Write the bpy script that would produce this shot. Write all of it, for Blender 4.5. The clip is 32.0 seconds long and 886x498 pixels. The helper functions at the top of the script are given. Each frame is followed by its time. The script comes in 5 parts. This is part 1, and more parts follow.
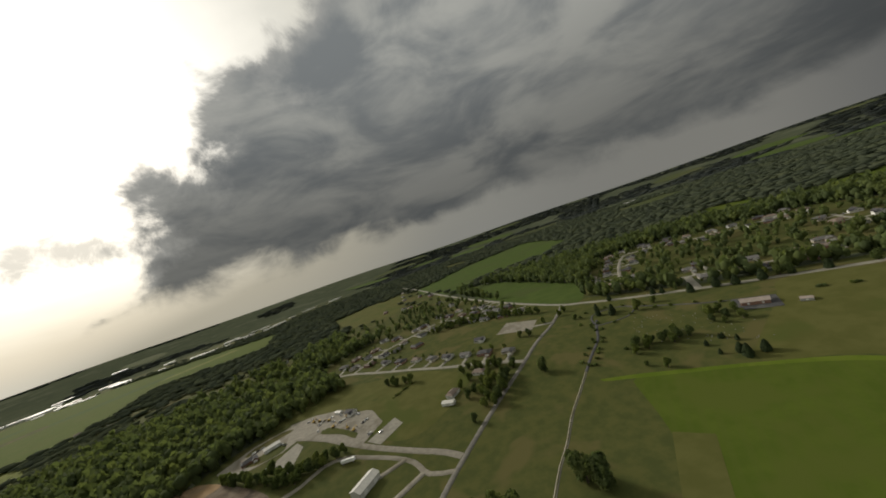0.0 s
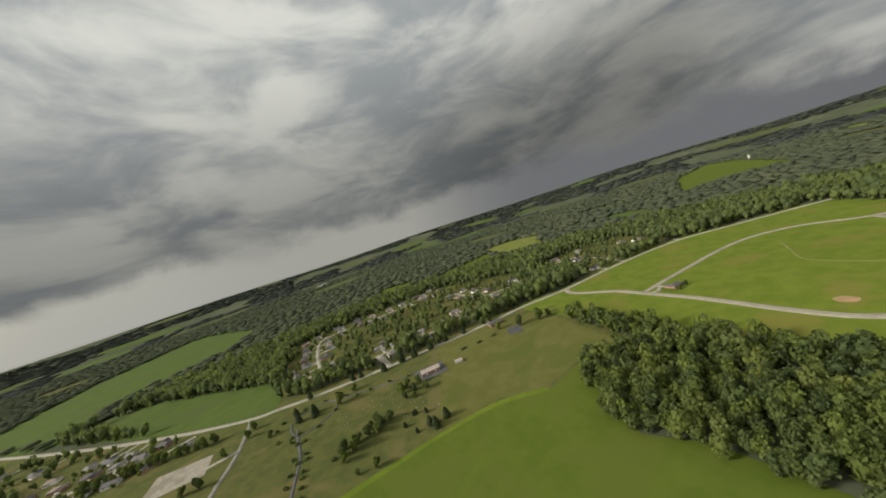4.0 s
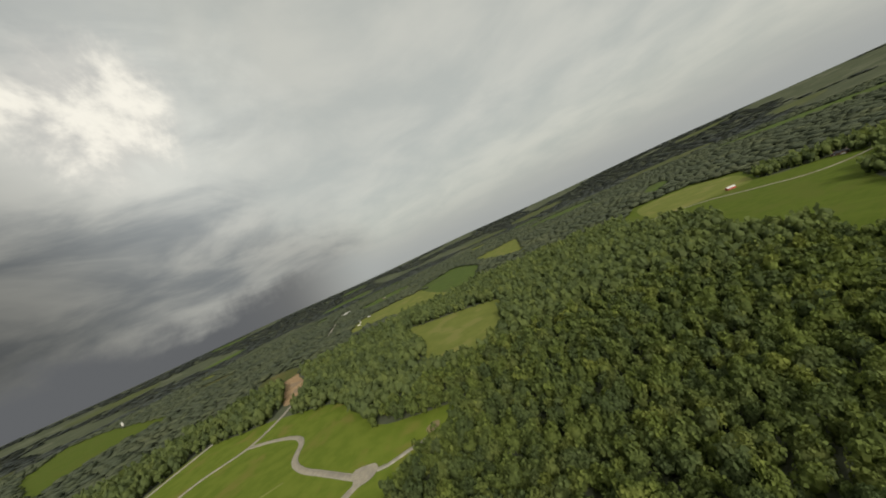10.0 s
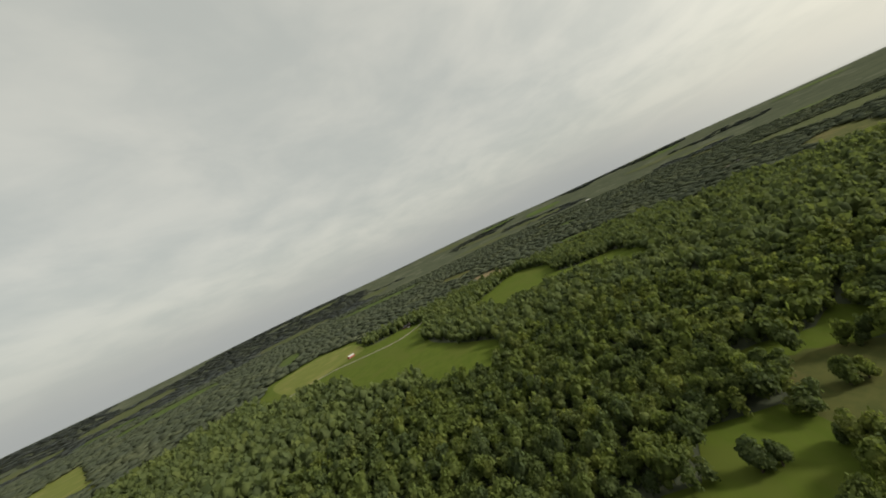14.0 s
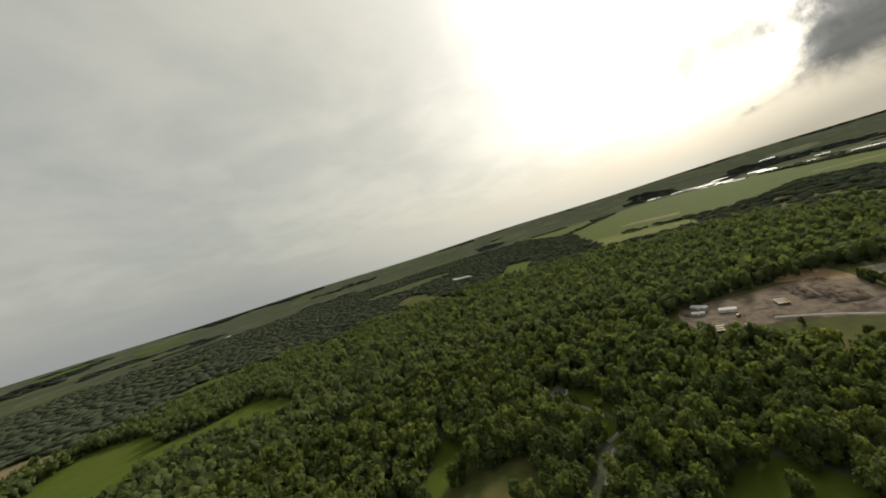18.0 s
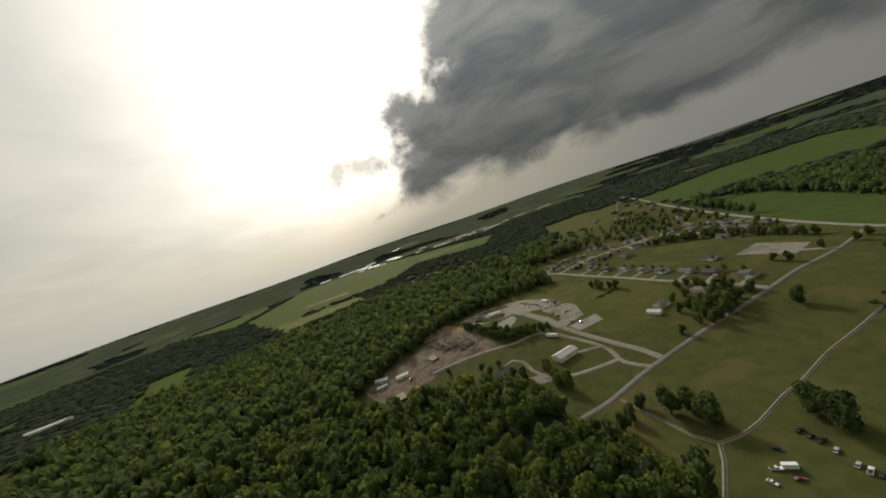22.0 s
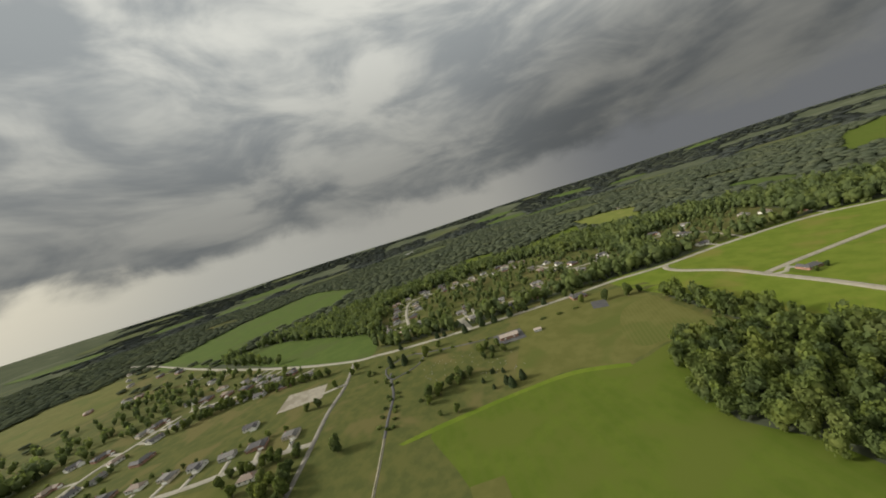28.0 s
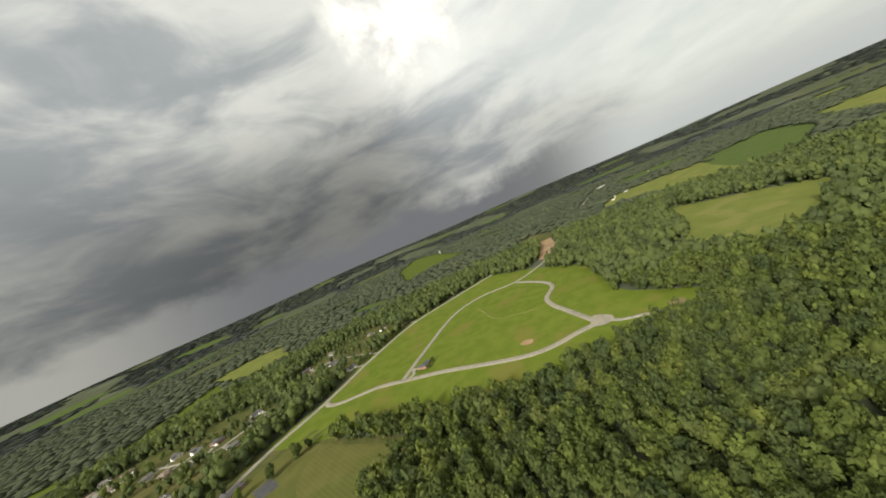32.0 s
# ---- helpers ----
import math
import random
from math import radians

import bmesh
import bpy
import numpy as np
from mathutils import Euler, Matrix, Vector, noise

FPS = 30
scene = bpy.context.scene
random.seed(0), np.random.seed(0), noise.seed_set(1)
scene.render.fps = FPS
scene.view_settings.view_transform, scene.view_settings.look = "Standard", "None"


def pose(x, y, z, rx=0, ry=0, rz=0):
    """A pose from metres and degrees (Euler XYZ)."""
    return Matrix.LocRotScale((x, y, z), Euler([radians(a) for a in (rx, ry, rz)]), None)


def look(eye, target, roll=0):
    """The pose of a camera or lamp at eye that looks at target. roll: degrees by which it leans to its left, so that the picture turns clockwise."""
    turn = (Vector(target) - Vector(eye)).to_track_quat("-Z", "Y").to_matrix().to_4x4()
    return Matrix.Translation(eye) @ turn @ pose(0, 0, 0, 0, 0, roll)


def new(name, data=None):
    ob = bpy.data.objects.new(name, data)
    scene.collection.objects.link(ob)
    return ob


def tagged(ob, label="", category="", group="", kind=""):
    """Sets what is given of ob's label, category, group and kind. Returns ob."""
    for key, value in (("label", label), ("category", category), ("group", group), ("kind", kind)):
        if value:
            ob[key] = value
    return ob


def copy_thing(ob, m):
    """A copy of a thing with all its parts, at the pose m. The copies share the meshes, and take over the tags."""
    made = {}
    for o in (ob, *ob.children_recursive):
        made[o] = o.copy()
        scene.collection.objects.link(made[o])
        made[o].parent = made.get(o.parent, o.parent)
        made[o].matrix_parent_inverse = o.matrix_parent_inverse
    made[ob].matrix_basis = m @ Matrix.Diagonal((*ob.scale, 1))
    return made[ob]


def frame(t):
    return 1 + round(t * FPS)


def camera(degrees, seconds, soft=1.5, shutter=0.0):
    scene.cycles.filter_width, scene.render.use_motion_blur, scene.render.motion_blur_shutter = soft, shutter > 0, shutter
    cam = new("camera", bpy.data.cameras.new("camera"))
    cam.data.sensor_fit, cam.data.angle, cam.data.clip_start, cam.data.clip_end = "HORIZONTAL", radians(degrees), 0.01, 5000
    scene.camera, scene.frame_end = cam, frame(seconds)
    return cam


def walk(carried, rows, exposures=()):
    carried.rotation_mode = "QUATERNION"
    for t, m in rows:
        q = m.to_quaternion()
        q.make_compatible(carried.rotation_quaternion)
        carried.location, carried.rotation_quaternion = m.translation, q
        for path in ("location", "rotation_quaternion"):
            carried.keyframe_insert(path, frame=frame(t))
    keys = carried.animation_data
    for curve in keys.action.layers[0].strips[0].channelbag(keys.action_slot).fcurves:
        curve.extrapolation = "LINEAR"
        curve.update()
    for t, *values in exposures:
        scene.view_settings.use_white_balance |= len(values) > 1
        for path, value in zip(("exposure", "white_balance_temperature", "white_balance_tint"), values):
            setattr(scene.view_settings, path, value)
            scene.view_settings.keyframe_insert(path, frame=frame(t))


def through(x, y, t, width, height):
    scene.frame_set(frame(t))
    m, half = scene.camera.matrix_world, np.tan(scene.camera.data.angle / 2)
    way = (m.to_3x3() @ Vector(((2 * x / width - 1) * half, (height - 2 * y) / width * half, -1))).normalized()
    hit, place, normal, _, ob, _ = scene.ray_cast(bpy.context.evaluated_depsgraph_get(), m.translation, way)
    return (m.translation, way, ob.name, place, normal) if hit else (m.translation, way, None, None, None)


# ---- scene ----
cam = camera(107.0, 32.0, soft=1.8)
PATH = [
    (0.0, (-54.8, -0.0, 166.2), (-53.99, 99.98, 164.28), -19.16),
    (0.5, (-53.9, 7.5, 166.7), (-41.37, 106.69, 165.53), -18.05),
    (1.0, (-52.7, 14.7, 167.1), (-27.69, 111.47, 165.29), -17.40),
    (1.5, (-51.0, 21.5, 167.5), (-16.07, 115.17, 165.67), -18.57),
    (2.0, (-48.8, 27.9, 167.9), (-5.23, 117.87, 165.91), -17.71),
    (2.5, (-46.0, 33.8, 168.3), (8.27, 117.71, 164.76), -16.53),
    (3.0, (-42.6, 39.1, 168.5), (23.04, 114.44, 163.68), -16.41),
    (3.5, (-38.5, 43.9, 168.7), (35.43, 110.96, 162.54), -16.99),
    (4.0, (-33.7, 48.1, 168.8), (44.90, 109.36, 161.20), -17.91),
    (4.5, (-28.3, 51.6, 168.7), (53.14, 108.89, 159.54), -18.79),
    (5.0, (-22.3, 54.6, 168.4), (64.65, 102.77, 157.45), -19.28),
    (5.5, (-15.7, 56.9, 167.9), (76.55, 93.39, 155.33), -20.46),
    (6.0, (-8.6, 58.4, 167.3), (87.63, 82.73, 154.99), -21.71),
    (6.5, (-1.1, 59.1, 166.6), (97.82, 69.88, 156.59), -24.26),
    (7.0, (6.6, 59.0, 165.9), (106.35, 54.82, 159.98), -25.16),
    (7.5, (14.3, 57.8, 165.2), (111.93, 36.73, 159.80), -25.55),
    (8.0, (21.9, 55.7, 164.6), (115.13, 19.86, 160.52), -23.52),
    (8.5, (29.1, 52.6, 164.1), (115.55, 2.51, 160.80), -23.86),
    (9.0, (35.8, 48.5, 163.7), (114.81, -12.67, 161.61), -24.43),
    (9.5, (41.8, 43.6, 163.3), (112.46, -27.16, 162.65), -23.36),
    (10.0, (47.2, 37.9, 163.0), (105.23, -43.46, 160.79), -24.56),
    (10.5, (51.7, 31.5, 162.8), (99.63, -56.19, 160.69), -23.20),
    (11.0, (55.3, 24.5, 162.7), (91.48, -68.68, 160.43), -24.27),
    (11.5, (57.8, 17.0, 162.6), (79.87, -80.56, 160.11), -23.68),
    (12.0, (59.4, 9.0, 162.5), (68.54, -90.54, 160.46), -24.69),
    (12.5, (59.8, 0.9, 162.6), (54.37, -98.93, 160.09), -24.08),
    (13.0, (59.1, -7.2, 162.8), (37.40, -104.81, 159.79), -23.40),
    (13.5, (57.3, -15.3, 163.0), (20.71, -108.26, 159.92), -25.20),
    (14.0, (54.4, -23.0, 163.3), (7.21, -111.12, 162.33), -25.05),
    (14.5, (50.6, -30.2, 163.7), (-11.64, -108.48, 161.95), -24.42),
    (15.0, (45.8, -36.7, 164.2), (-23.48, -108.84, 162.72), -23.46),
    (15.5, (40.3, -42.5, 164.7), (-35.94, -107.20, 164.17), -22.37),
    (16.0, (34.2, -47.4, 165.2), (-50.36, -100.74, 165.82), -21.32),
    (16.5, (27.7, -51.4, 165.8), (-64.51, -90.06, 167.21), -20.52),
    (17.0, (20.9, -54.6, 166.3), (-75.28, -81.75, 167.87), -20.14),
    (17.5, (14.0, -56.9, 166.8), (-85.07, -70.64, 166.13), -20.59),
    (18.0, (6.9, -58.2, 167.1), (-93.07, -61.27, 165.88), -17.50),
    (18.5, (-0.3, -58.7, 167.4), (-99.73, -49.07, 163.78), -18.09),
    (19.0, (-7.3, -58.2, 167.6), (-105.49, -39.70, 163.59), -18.48),
    (19.5, (-14.2, -56.9, 167.6), (-109.37, -26.71, 162.69), -19.11),
    (20.0, (-20.8, -54.7, 167.6), (-112.43, -15.07, 162.48), -19.90),
    (20.5, (-27.0, -51.8, 167.4), (-112.69, -0.61, 160.55), -19.12),
    (21.0, (-32.9, -48.1, 167.2), (-111.13, 13.64, 158.99), -17.92),
    (21.5, (-38.3, -43.8, 166.9), (-107.63, 27.79, 158.60), -19.15),
    (22.0, (-43.2, -38.8, 166.7), (-104.43, 39.85, 158.99), -19.11),
    (22.5, (-47.4, -33.2, 166.6), (-98.13, 52.64, 159.10), -20.29),
    (23.0, (-50.9, -27.1, 166.6), (-92.74, 63.60, 161.91), -20.69),
    (23.5, (-53.7, -20.7, 166.7), (-82.10, 75.18, 163.21), -21.31),
    (24.0, (-55.8, -13.9, 166.8), (-69.22, 85.15, 164.37), -20.39),
    (24.5, (-57.1, -7.0, 167.0), (-59.99, 92.94, 167.82), -18.35),
    (25.0, (-57.6, -0.1, 167.1), (-50.23, 99.63, 169.61), -17.83),
    (25.5, (-57.3, 6.8, 167.2), (-37.88, 104.89, 166.96), -17.60),
    (26.0, (-56.2, 13.5, 167.2), (-25.16, 108.51, 163.92), -17.08),
    (26.5, (-54.2, 19.9, 167.2), (-12.62, 110.69, 161.01), -16.54),
    (27.0, (-51.4, 26.1, 167.0), (-1.34, 112.27, 158.79), -16.29),
    (27.5, (-48.0, 32.0, 166.9), (7.87, 114.41, 157.78), -16.60),
    (28.0, (-43.9, 37.5, 166.6), (15.75, 117.28, 158.52), -17.75),
    (28.5, (-39.3, 42.5, 166.4), (29.81, 114.12, 156.92), -17.77),
    (29.0, (-34.2, 47.0, 166.1), (42.83, 109.89, 155.63), -18.48),
    (29.5, (-28.6, 50.9, 165.8), (55.22, 104.32, 155.04), -19.95),
    (30.0, (-22.5, 54.0, 165.5), (67.09, 97.35, 155.81), -18.42),
    (30.5, (-15.9, 56.5, 165.3), (79.14, 86.09, 156.07), -21.09),
    (31.0, (-8.9, 58.3, 165.0), (89.30, 75.39, 156.73), -22.92),
    (31.5, (-1.4, 59.6, 164.8), (98.34, 62.56, 157.98), -22.00),
    (32.0, (6.5, 60.4, 164.5), (105.45, 47.13, 158.27), -23.73),
]
EXPOSURES = [(0, -0.28), (1, -0.15), (2, 0.2), (5, 0.72), (6, 0.82), (7, 0.75), (8, 0.5), (9, 0.25), (11, 0.26), (14, 0.32), (17, 0.05), (19, 0.02), (21, -0.2), (23, -0.38), (25, -0.38), (26, -0.1), (28, 0.6), (30, 0.78), (32, 0.8)]
walk(cam, [(t, look(eye, target, roll)) for t, eye, target, roll in PATH], EXPOSURES)

# ---------------------------------------------------------------- light
SUN_AZ, SUN_EL = radians(312), radians(29)
sun_way = Vector((math.sin(SUN_AZ) * math.cos(SUN_EL), math.cos(SUN_AZ) * math.cos(SUN_EL), math.sin(SUN_EL)))
sun = new("sun", bpy.data.lights.new("sun", "SUN"))
sun.data.energy, sun.data.angle, sun.data.color = 3.0, radians(10), (1.0, 0.93, 0.80)
sun.matrix_world = Matrix.Translation((0, 0, 400)) @ (-sun_way).to_track_quat("-Z", "Y").to_matrix().to_4x4()


class Nodes:
    """Short hand for node trees."""

    def __init__(self, tree):
        self.t = tree
        tree.nodes.clear()

    def add(self, kind, **inputs):
        n = self.t.nodes.new(kind)
        for key, value in inputs.items():
            self.put(n.inputs[int(key[1:]) if key[0] == "i" and key[1:].isdigit() else key.replace("_", " ")], value)
        return n

    def put(self, socket, value):
        if isinstance(value, bpy.types.NodeSocket):
            self.t.links.new(value, socket)
        else:
            socket.default_value = value

    def math(self, op, a, b=0.0, c=0.0):
        n = self.t.nodes.new("ShaderNodeMath")
        n.operation = op
        for s, v in zip(n.inputs, (a, b, c)):
            self.put(s, v)
        return n.outputs[0]

    def ramp(self, value, lo, hi, smooth=True):
        n = self.t.nodes.new("ShaderNodeMapRange")
        n.interpolation_type = "SMOOTHSTEP" if smooth else "LINEAR"
        for key, v in (("Value", value), ("From Min", lo), ("From Max", hi)):
            self.put(n.inputs[key], v)
        return n.outputs[0]

    def mix(self, f, a, b, mode="MIX"):
        n = self.t.nodes.new("ShaderNodeMix")
        n.data_type, n.blend_type = "RGBA", mode
        self.put(n.inputs[0], f)
        for s, v in ((n.inputs[6], a), (n.inputs[7], b)):
            self.put(s, v if isinstance(v, bpy.types.NodeSocket) else (*v, 1.0))
        return n.outputs[2]

    def noise(self, vec, scale, detail=3.0, rough=0.55, distort=0.0):
        n = self.add("ShaderNodeTexNoise", Scale=scale, Detail=detail, Roughness=rough, Distortion=distort)
        self.t.links.new(vec, n.inputs["Vector"])
        return n.outputs["Fac"]


def make_world():
    """Hazy evening sky: a thunder cloud deck over the north and east, thin bright cloud round the sun."""
    world = bpy.data.worlds.new("sky")
    scene.world = world
    world.use_nodes = True
    n = Nodes(world.node_tree)
    way = n.add("ShaderNodeTexCoord").outputs["Generated"]
    xyz = n.add("ShaderNodeSeparateXYZ", Vector=way)
    x, y, z = xyz.outputs
    up = n.math("MAXIMUM", z, 0.0)
    u, v = (n.math("DIVIDE", c, n.math("ADD", up, 0.04)) for c in (x, y))
    soft = n.math("ADD", up, 0.22)
    thin_soft = n.math("ADD", up, 0.15)
    ceiling = n.add("ShaderNodeCombineXYZ", X=n.math("DIVIDE", x, thin_soft), Y=n.math("DIVIDE", y, thin_soft), Z=0.3).outputs[0]
    strata = n.noise(ceiling, 1.0, 4.0, 0.52, 0.25)
    plane = n.add("ShaderNodeCombineXYZ", X=n.math("DIVIDE", x, soft), Y=n.math("DIVIDE", y, soft), Z=n.math("MULTIPLY", z, 1.6)).outputs[0]
    big = n.noise(plane, 0.9, 4.0, 0.52, 0.35)
    fine = n.noise(plane, 2.2, 5.0, 0.55, 0.25)
    puff = n.noise(way, 5.0, 6.0, 0.6, 0.3)
    squat = n.add("ShaderNodeVectorMath", i0=way)
    squat.operation = "MULTIPLY"
    squat.inputs[1].default_value = (1.0, 1.0, 2.6)
    billow = n.noise(squat.outputs[0], 3.2, 5.0, 0.55, 0.5)
    # towards the sun
    dot = n.add("ShaderNodeVectorMath")
    dot.operation = "DOT_PRODUCT"
    n.put(dot.inputs[0], way)
    dot.inputs[1].default_value = sun_way
    near = n.math("POWER", n.ramp(n.math("ADD", dot.outputs["Value"], n.math("ADD", n.math("MULTIPLY", n.math("SUBTRACT", fine, 0.5), 0.05), n.math("MULTIPLY", n.math("SUBTRACT", big, 0.5), 0.07))), 0.50, 1.0, False), 5.0)
    near = n.math("MULTIPLY", near, n.ramp(up, -0.12, 0.20))
    broad = n.ramp(dot.outputs["Value"], 0.15, 0.99)
    # the deck is a flat ceiling whose rim runs from the north-west to the south-east
    s = n.math("ADD", u, n.math("MULTIPLY", v, n.math("MULTIPLY_ADD", n.ramp(y, 0.1, -0.2), -0.28, 1.4)))
    wob = n.math("ADD", n.math("MULTIPLY", n.math("SUBTRACT", big, 0.5), 1.5), n.math("MULTIPLY", n.math("SUBTRACT", puff, 0.5), 2.5))
    west, east = n.ramp(x, 0.6, 0.15), n.ramp(x, 0.15, 0.6)
    edge = n.math("ADD", n.math("SUBTRACT", s, n.math("MULTIPLY", n.ramp(up, 0.24, 0.08), n.math("SUBTRACT", n.math("MULTIPLY", west, 0.9), n.math("MULTIPLY", east, 1.0)))), n.math("MULTIPLY", wob, n.math("MULTIPLY_ADD", east, -0.45, 1.0)))
    deck = n.math("ADD", n.math("MULTIPLY", west, n.ramp(edge, 1.18, 1.60)), n.math("MULTIPLY", east, n.ramp(edge, 0.0, 2.0)))
    flat = n.add("ShaderNodeVectorMath", i0=way)
    flat.operation = "MULTIPLY"
    flat.inputs[1].default_value = (2.6, 2.6, 11.0)
    band = n.noise(flat.outputs[0], 1.0, 4.0, 0.55, 0.2)
    foot = n.math("ADD", up, n.math("ADD", n.math("MULTIPLY", n.math("SUBTRACT", puff, 0.5), 0.16), n.math("MULTIPLY", n.math("SUBTRACT", band, 0.5), 0.10)))
    low = n.math("ADD", n.math("MULTIPLY", west, n.ramp(foot, 0.055, 0.120)), n.math("MULTIPLY", east, n.ramp(foot, 0.035, 0.100)))
    # far off, the open strip below the deck fades into the clear side
    under = n.math("ADD", n.math("MULTIPLY", west, n.math("MULTIPLY", n.ramp(s, -1.0, 9.0), 0.85)), n.math("MULTIPLY", east, n.ramp(s, -2.0, 1.5)))
    deck = n.math("ADD", n.math("MULTIPLY", deck, low), n.math("MULTIPLY", under, n.math("SUBTRACT", 1.0, low)))
    sky = n.add("ShaderNodeTexSky")
    sky.sky_type, sky.sun_disc = "NISHITA", False
    sky.sun_elevation, sky.sun_rotation = SUN_EL, SUN_AZ
    sky.dust_density, sky.air_density = 4.0, 1.3
    blue = n.mix(1.0, sky.outputs[0], (0.09, 0.09, 0.09), "MULTIPLY")
    # thin high cloud
    veil = n.ramp(fine, 0.30, 0.72)
    thin = n.mix(veil, (0.43, 0.44, 0.395), (0.53, 0.525, 0.46))
    thin = n.mix(n.math("MULTIPLY", broad, n.math("MULTIPLY_ADD", veil, 0.35, 0.65)), thin, (0.84, 0.80, 0.66))
    thin = n.mix(near, thin, (2.1, 2.03, 1.85))
    thin = n.mix(n.ramp(up, 0.0, 0.16), n.mix(broad, (0.365, 0.380, 0.368), (0.84, 0.815, 0.69)), thin)
    base = n.mix(0.85, blue, thin)
    # the deck's underside: dark with paler rolls
    roll = n.ramp(n.math("ADD", n.math("ADD", n.math("MULTIPLY", strata, 0.24), n.math("MULTIPLY", billow, 0.56)), n.math("MULTIPLY", band, 0.20)), 0.40, 0.60)
    dark = n.mix(roll, (0.128, 0.137, 0.139), (0.258, 0.259, 0.238))
    lift = n.math("MULTIPLY_ADD", n.ramp(up, 0.10, 0.60), 1.05, 0.72)
    east_side = n.math("MULTIPLY", n.ramp(y, -0.28, 0.05), n.math("MULTIPLY", n.ramp(x, 0.68, 0.93), n.ramp(up, 0.46, 0.22)))
    lift = n.math("MULTIPLY", lift, n.math("MULTIPLY_ADD", n.ramp(y, 0.02, -0.42), 0.8, 1.0))
    lift = n.math("MULTIPLY", lift, n.math("MULTIPLY_ADD", east_side, -0.34, 1.0))
    dark = n.mix(1.0, dark, n.add("ShaderNodeCombineXYZ", X=lift, Y=lift, Z=lift).outputs[0], "MULTIPLY")
    dark = n.mix(n.math("MULTIPLY", n.ramp(n.math("SUBTRACT", edge, n.math("MULTIPLY", fine, 1.0)), 1.6, 0.5), n.ramp(x, 0.3, -0.2)), dark, (0.50, 0.49, 0.45))
    gap = n.mix(n.ramp(dot.outputs["Value"], 0.55, 0.99), (0.232, 0.229, 0.206), (0.52, 0.475, 0.36))
    gap = n.mix(n.ramp(x, 0.70, 0.95), gap, (0.100, 0.104, 0.109))
    gap = n.mix(n.ramp(y, -0.46, -0.72), gap, (0.335, 0.352, 0.340))
    dark = n.mix(low, gap, dark)
    sky_all = n.mix(deck, base, dark)
    # a sunlit cumulus tower beside the deck
    for place, wide in (((0.81, -0.23, 0.52), 0.015),):
        d = n.add("ShaderNodeVectorMath")
        d.operation = "DOT_PRODUCT"
        n.put(d.inputs[0], way)
        d.inputs[1].default_value = Vector(place).normalized()
        off = n.math("ADD", n.math("SUBTRACT", 1.0, d.outputs["Value"]), n.math("MULTIPLY", n.math("SUBTRACT", puff, 0.5), wide * 2.6))
        sky_all = n.mix(n.math("MULTIPLY", n.ramp(off, wide * 1.2, wide * 0.1), 0.8), sky_all, n.mix(n.ramp(puff, 0.42, 0.60), (0.86, 0.82, 0.72), (0.48, 0.47, 0.44)))
    # a torn shred of low cloud in the glare
    shred = n.add("ShaderNodeVectorMath", i0=way)
    shred.operation = "SUBTRACT"
    shred.inputs[1].default_value = (-0.711, 0.661, 0.225)
    wide = n.add("ShaderNodeVectorMath", i0=shred.outputs[0])
    wide.operation = "MULTIPLY"
    wide.inputs[1].default_value = (7.0, 7.0, 17.0)
    far = n.add("ShaderNodeVectorMath", i0=wide.outputs[0])
    far.operation = "LENGTH"
    off = n.math("ADD", far.outputs["Value"], n.math("MULTIPLY", n.math("SUBTRACT", n.noise(way, 16.0, 5.0, 0.62, 0.4), 0.5), 2.6))
    sky_all = n.mix(n.math("MULTIPLY", n.ramp(off, 0.85, 0.2), 0.62), sky_all, (0.48, 0.47, 0.42))
    sky_all = n.mix(n.ramp(z, -0.03, -0.006), (0.10, 0.12, 0.09), sky_all)
    bg = n.add("ShaderNodeBackground", Color=sky_all, Strength=1.0)
    out = n.add("ShaderNodeOutputWorld")
    n.t.links.new(bg.outputs[0], out.inputs[0])


make_world()


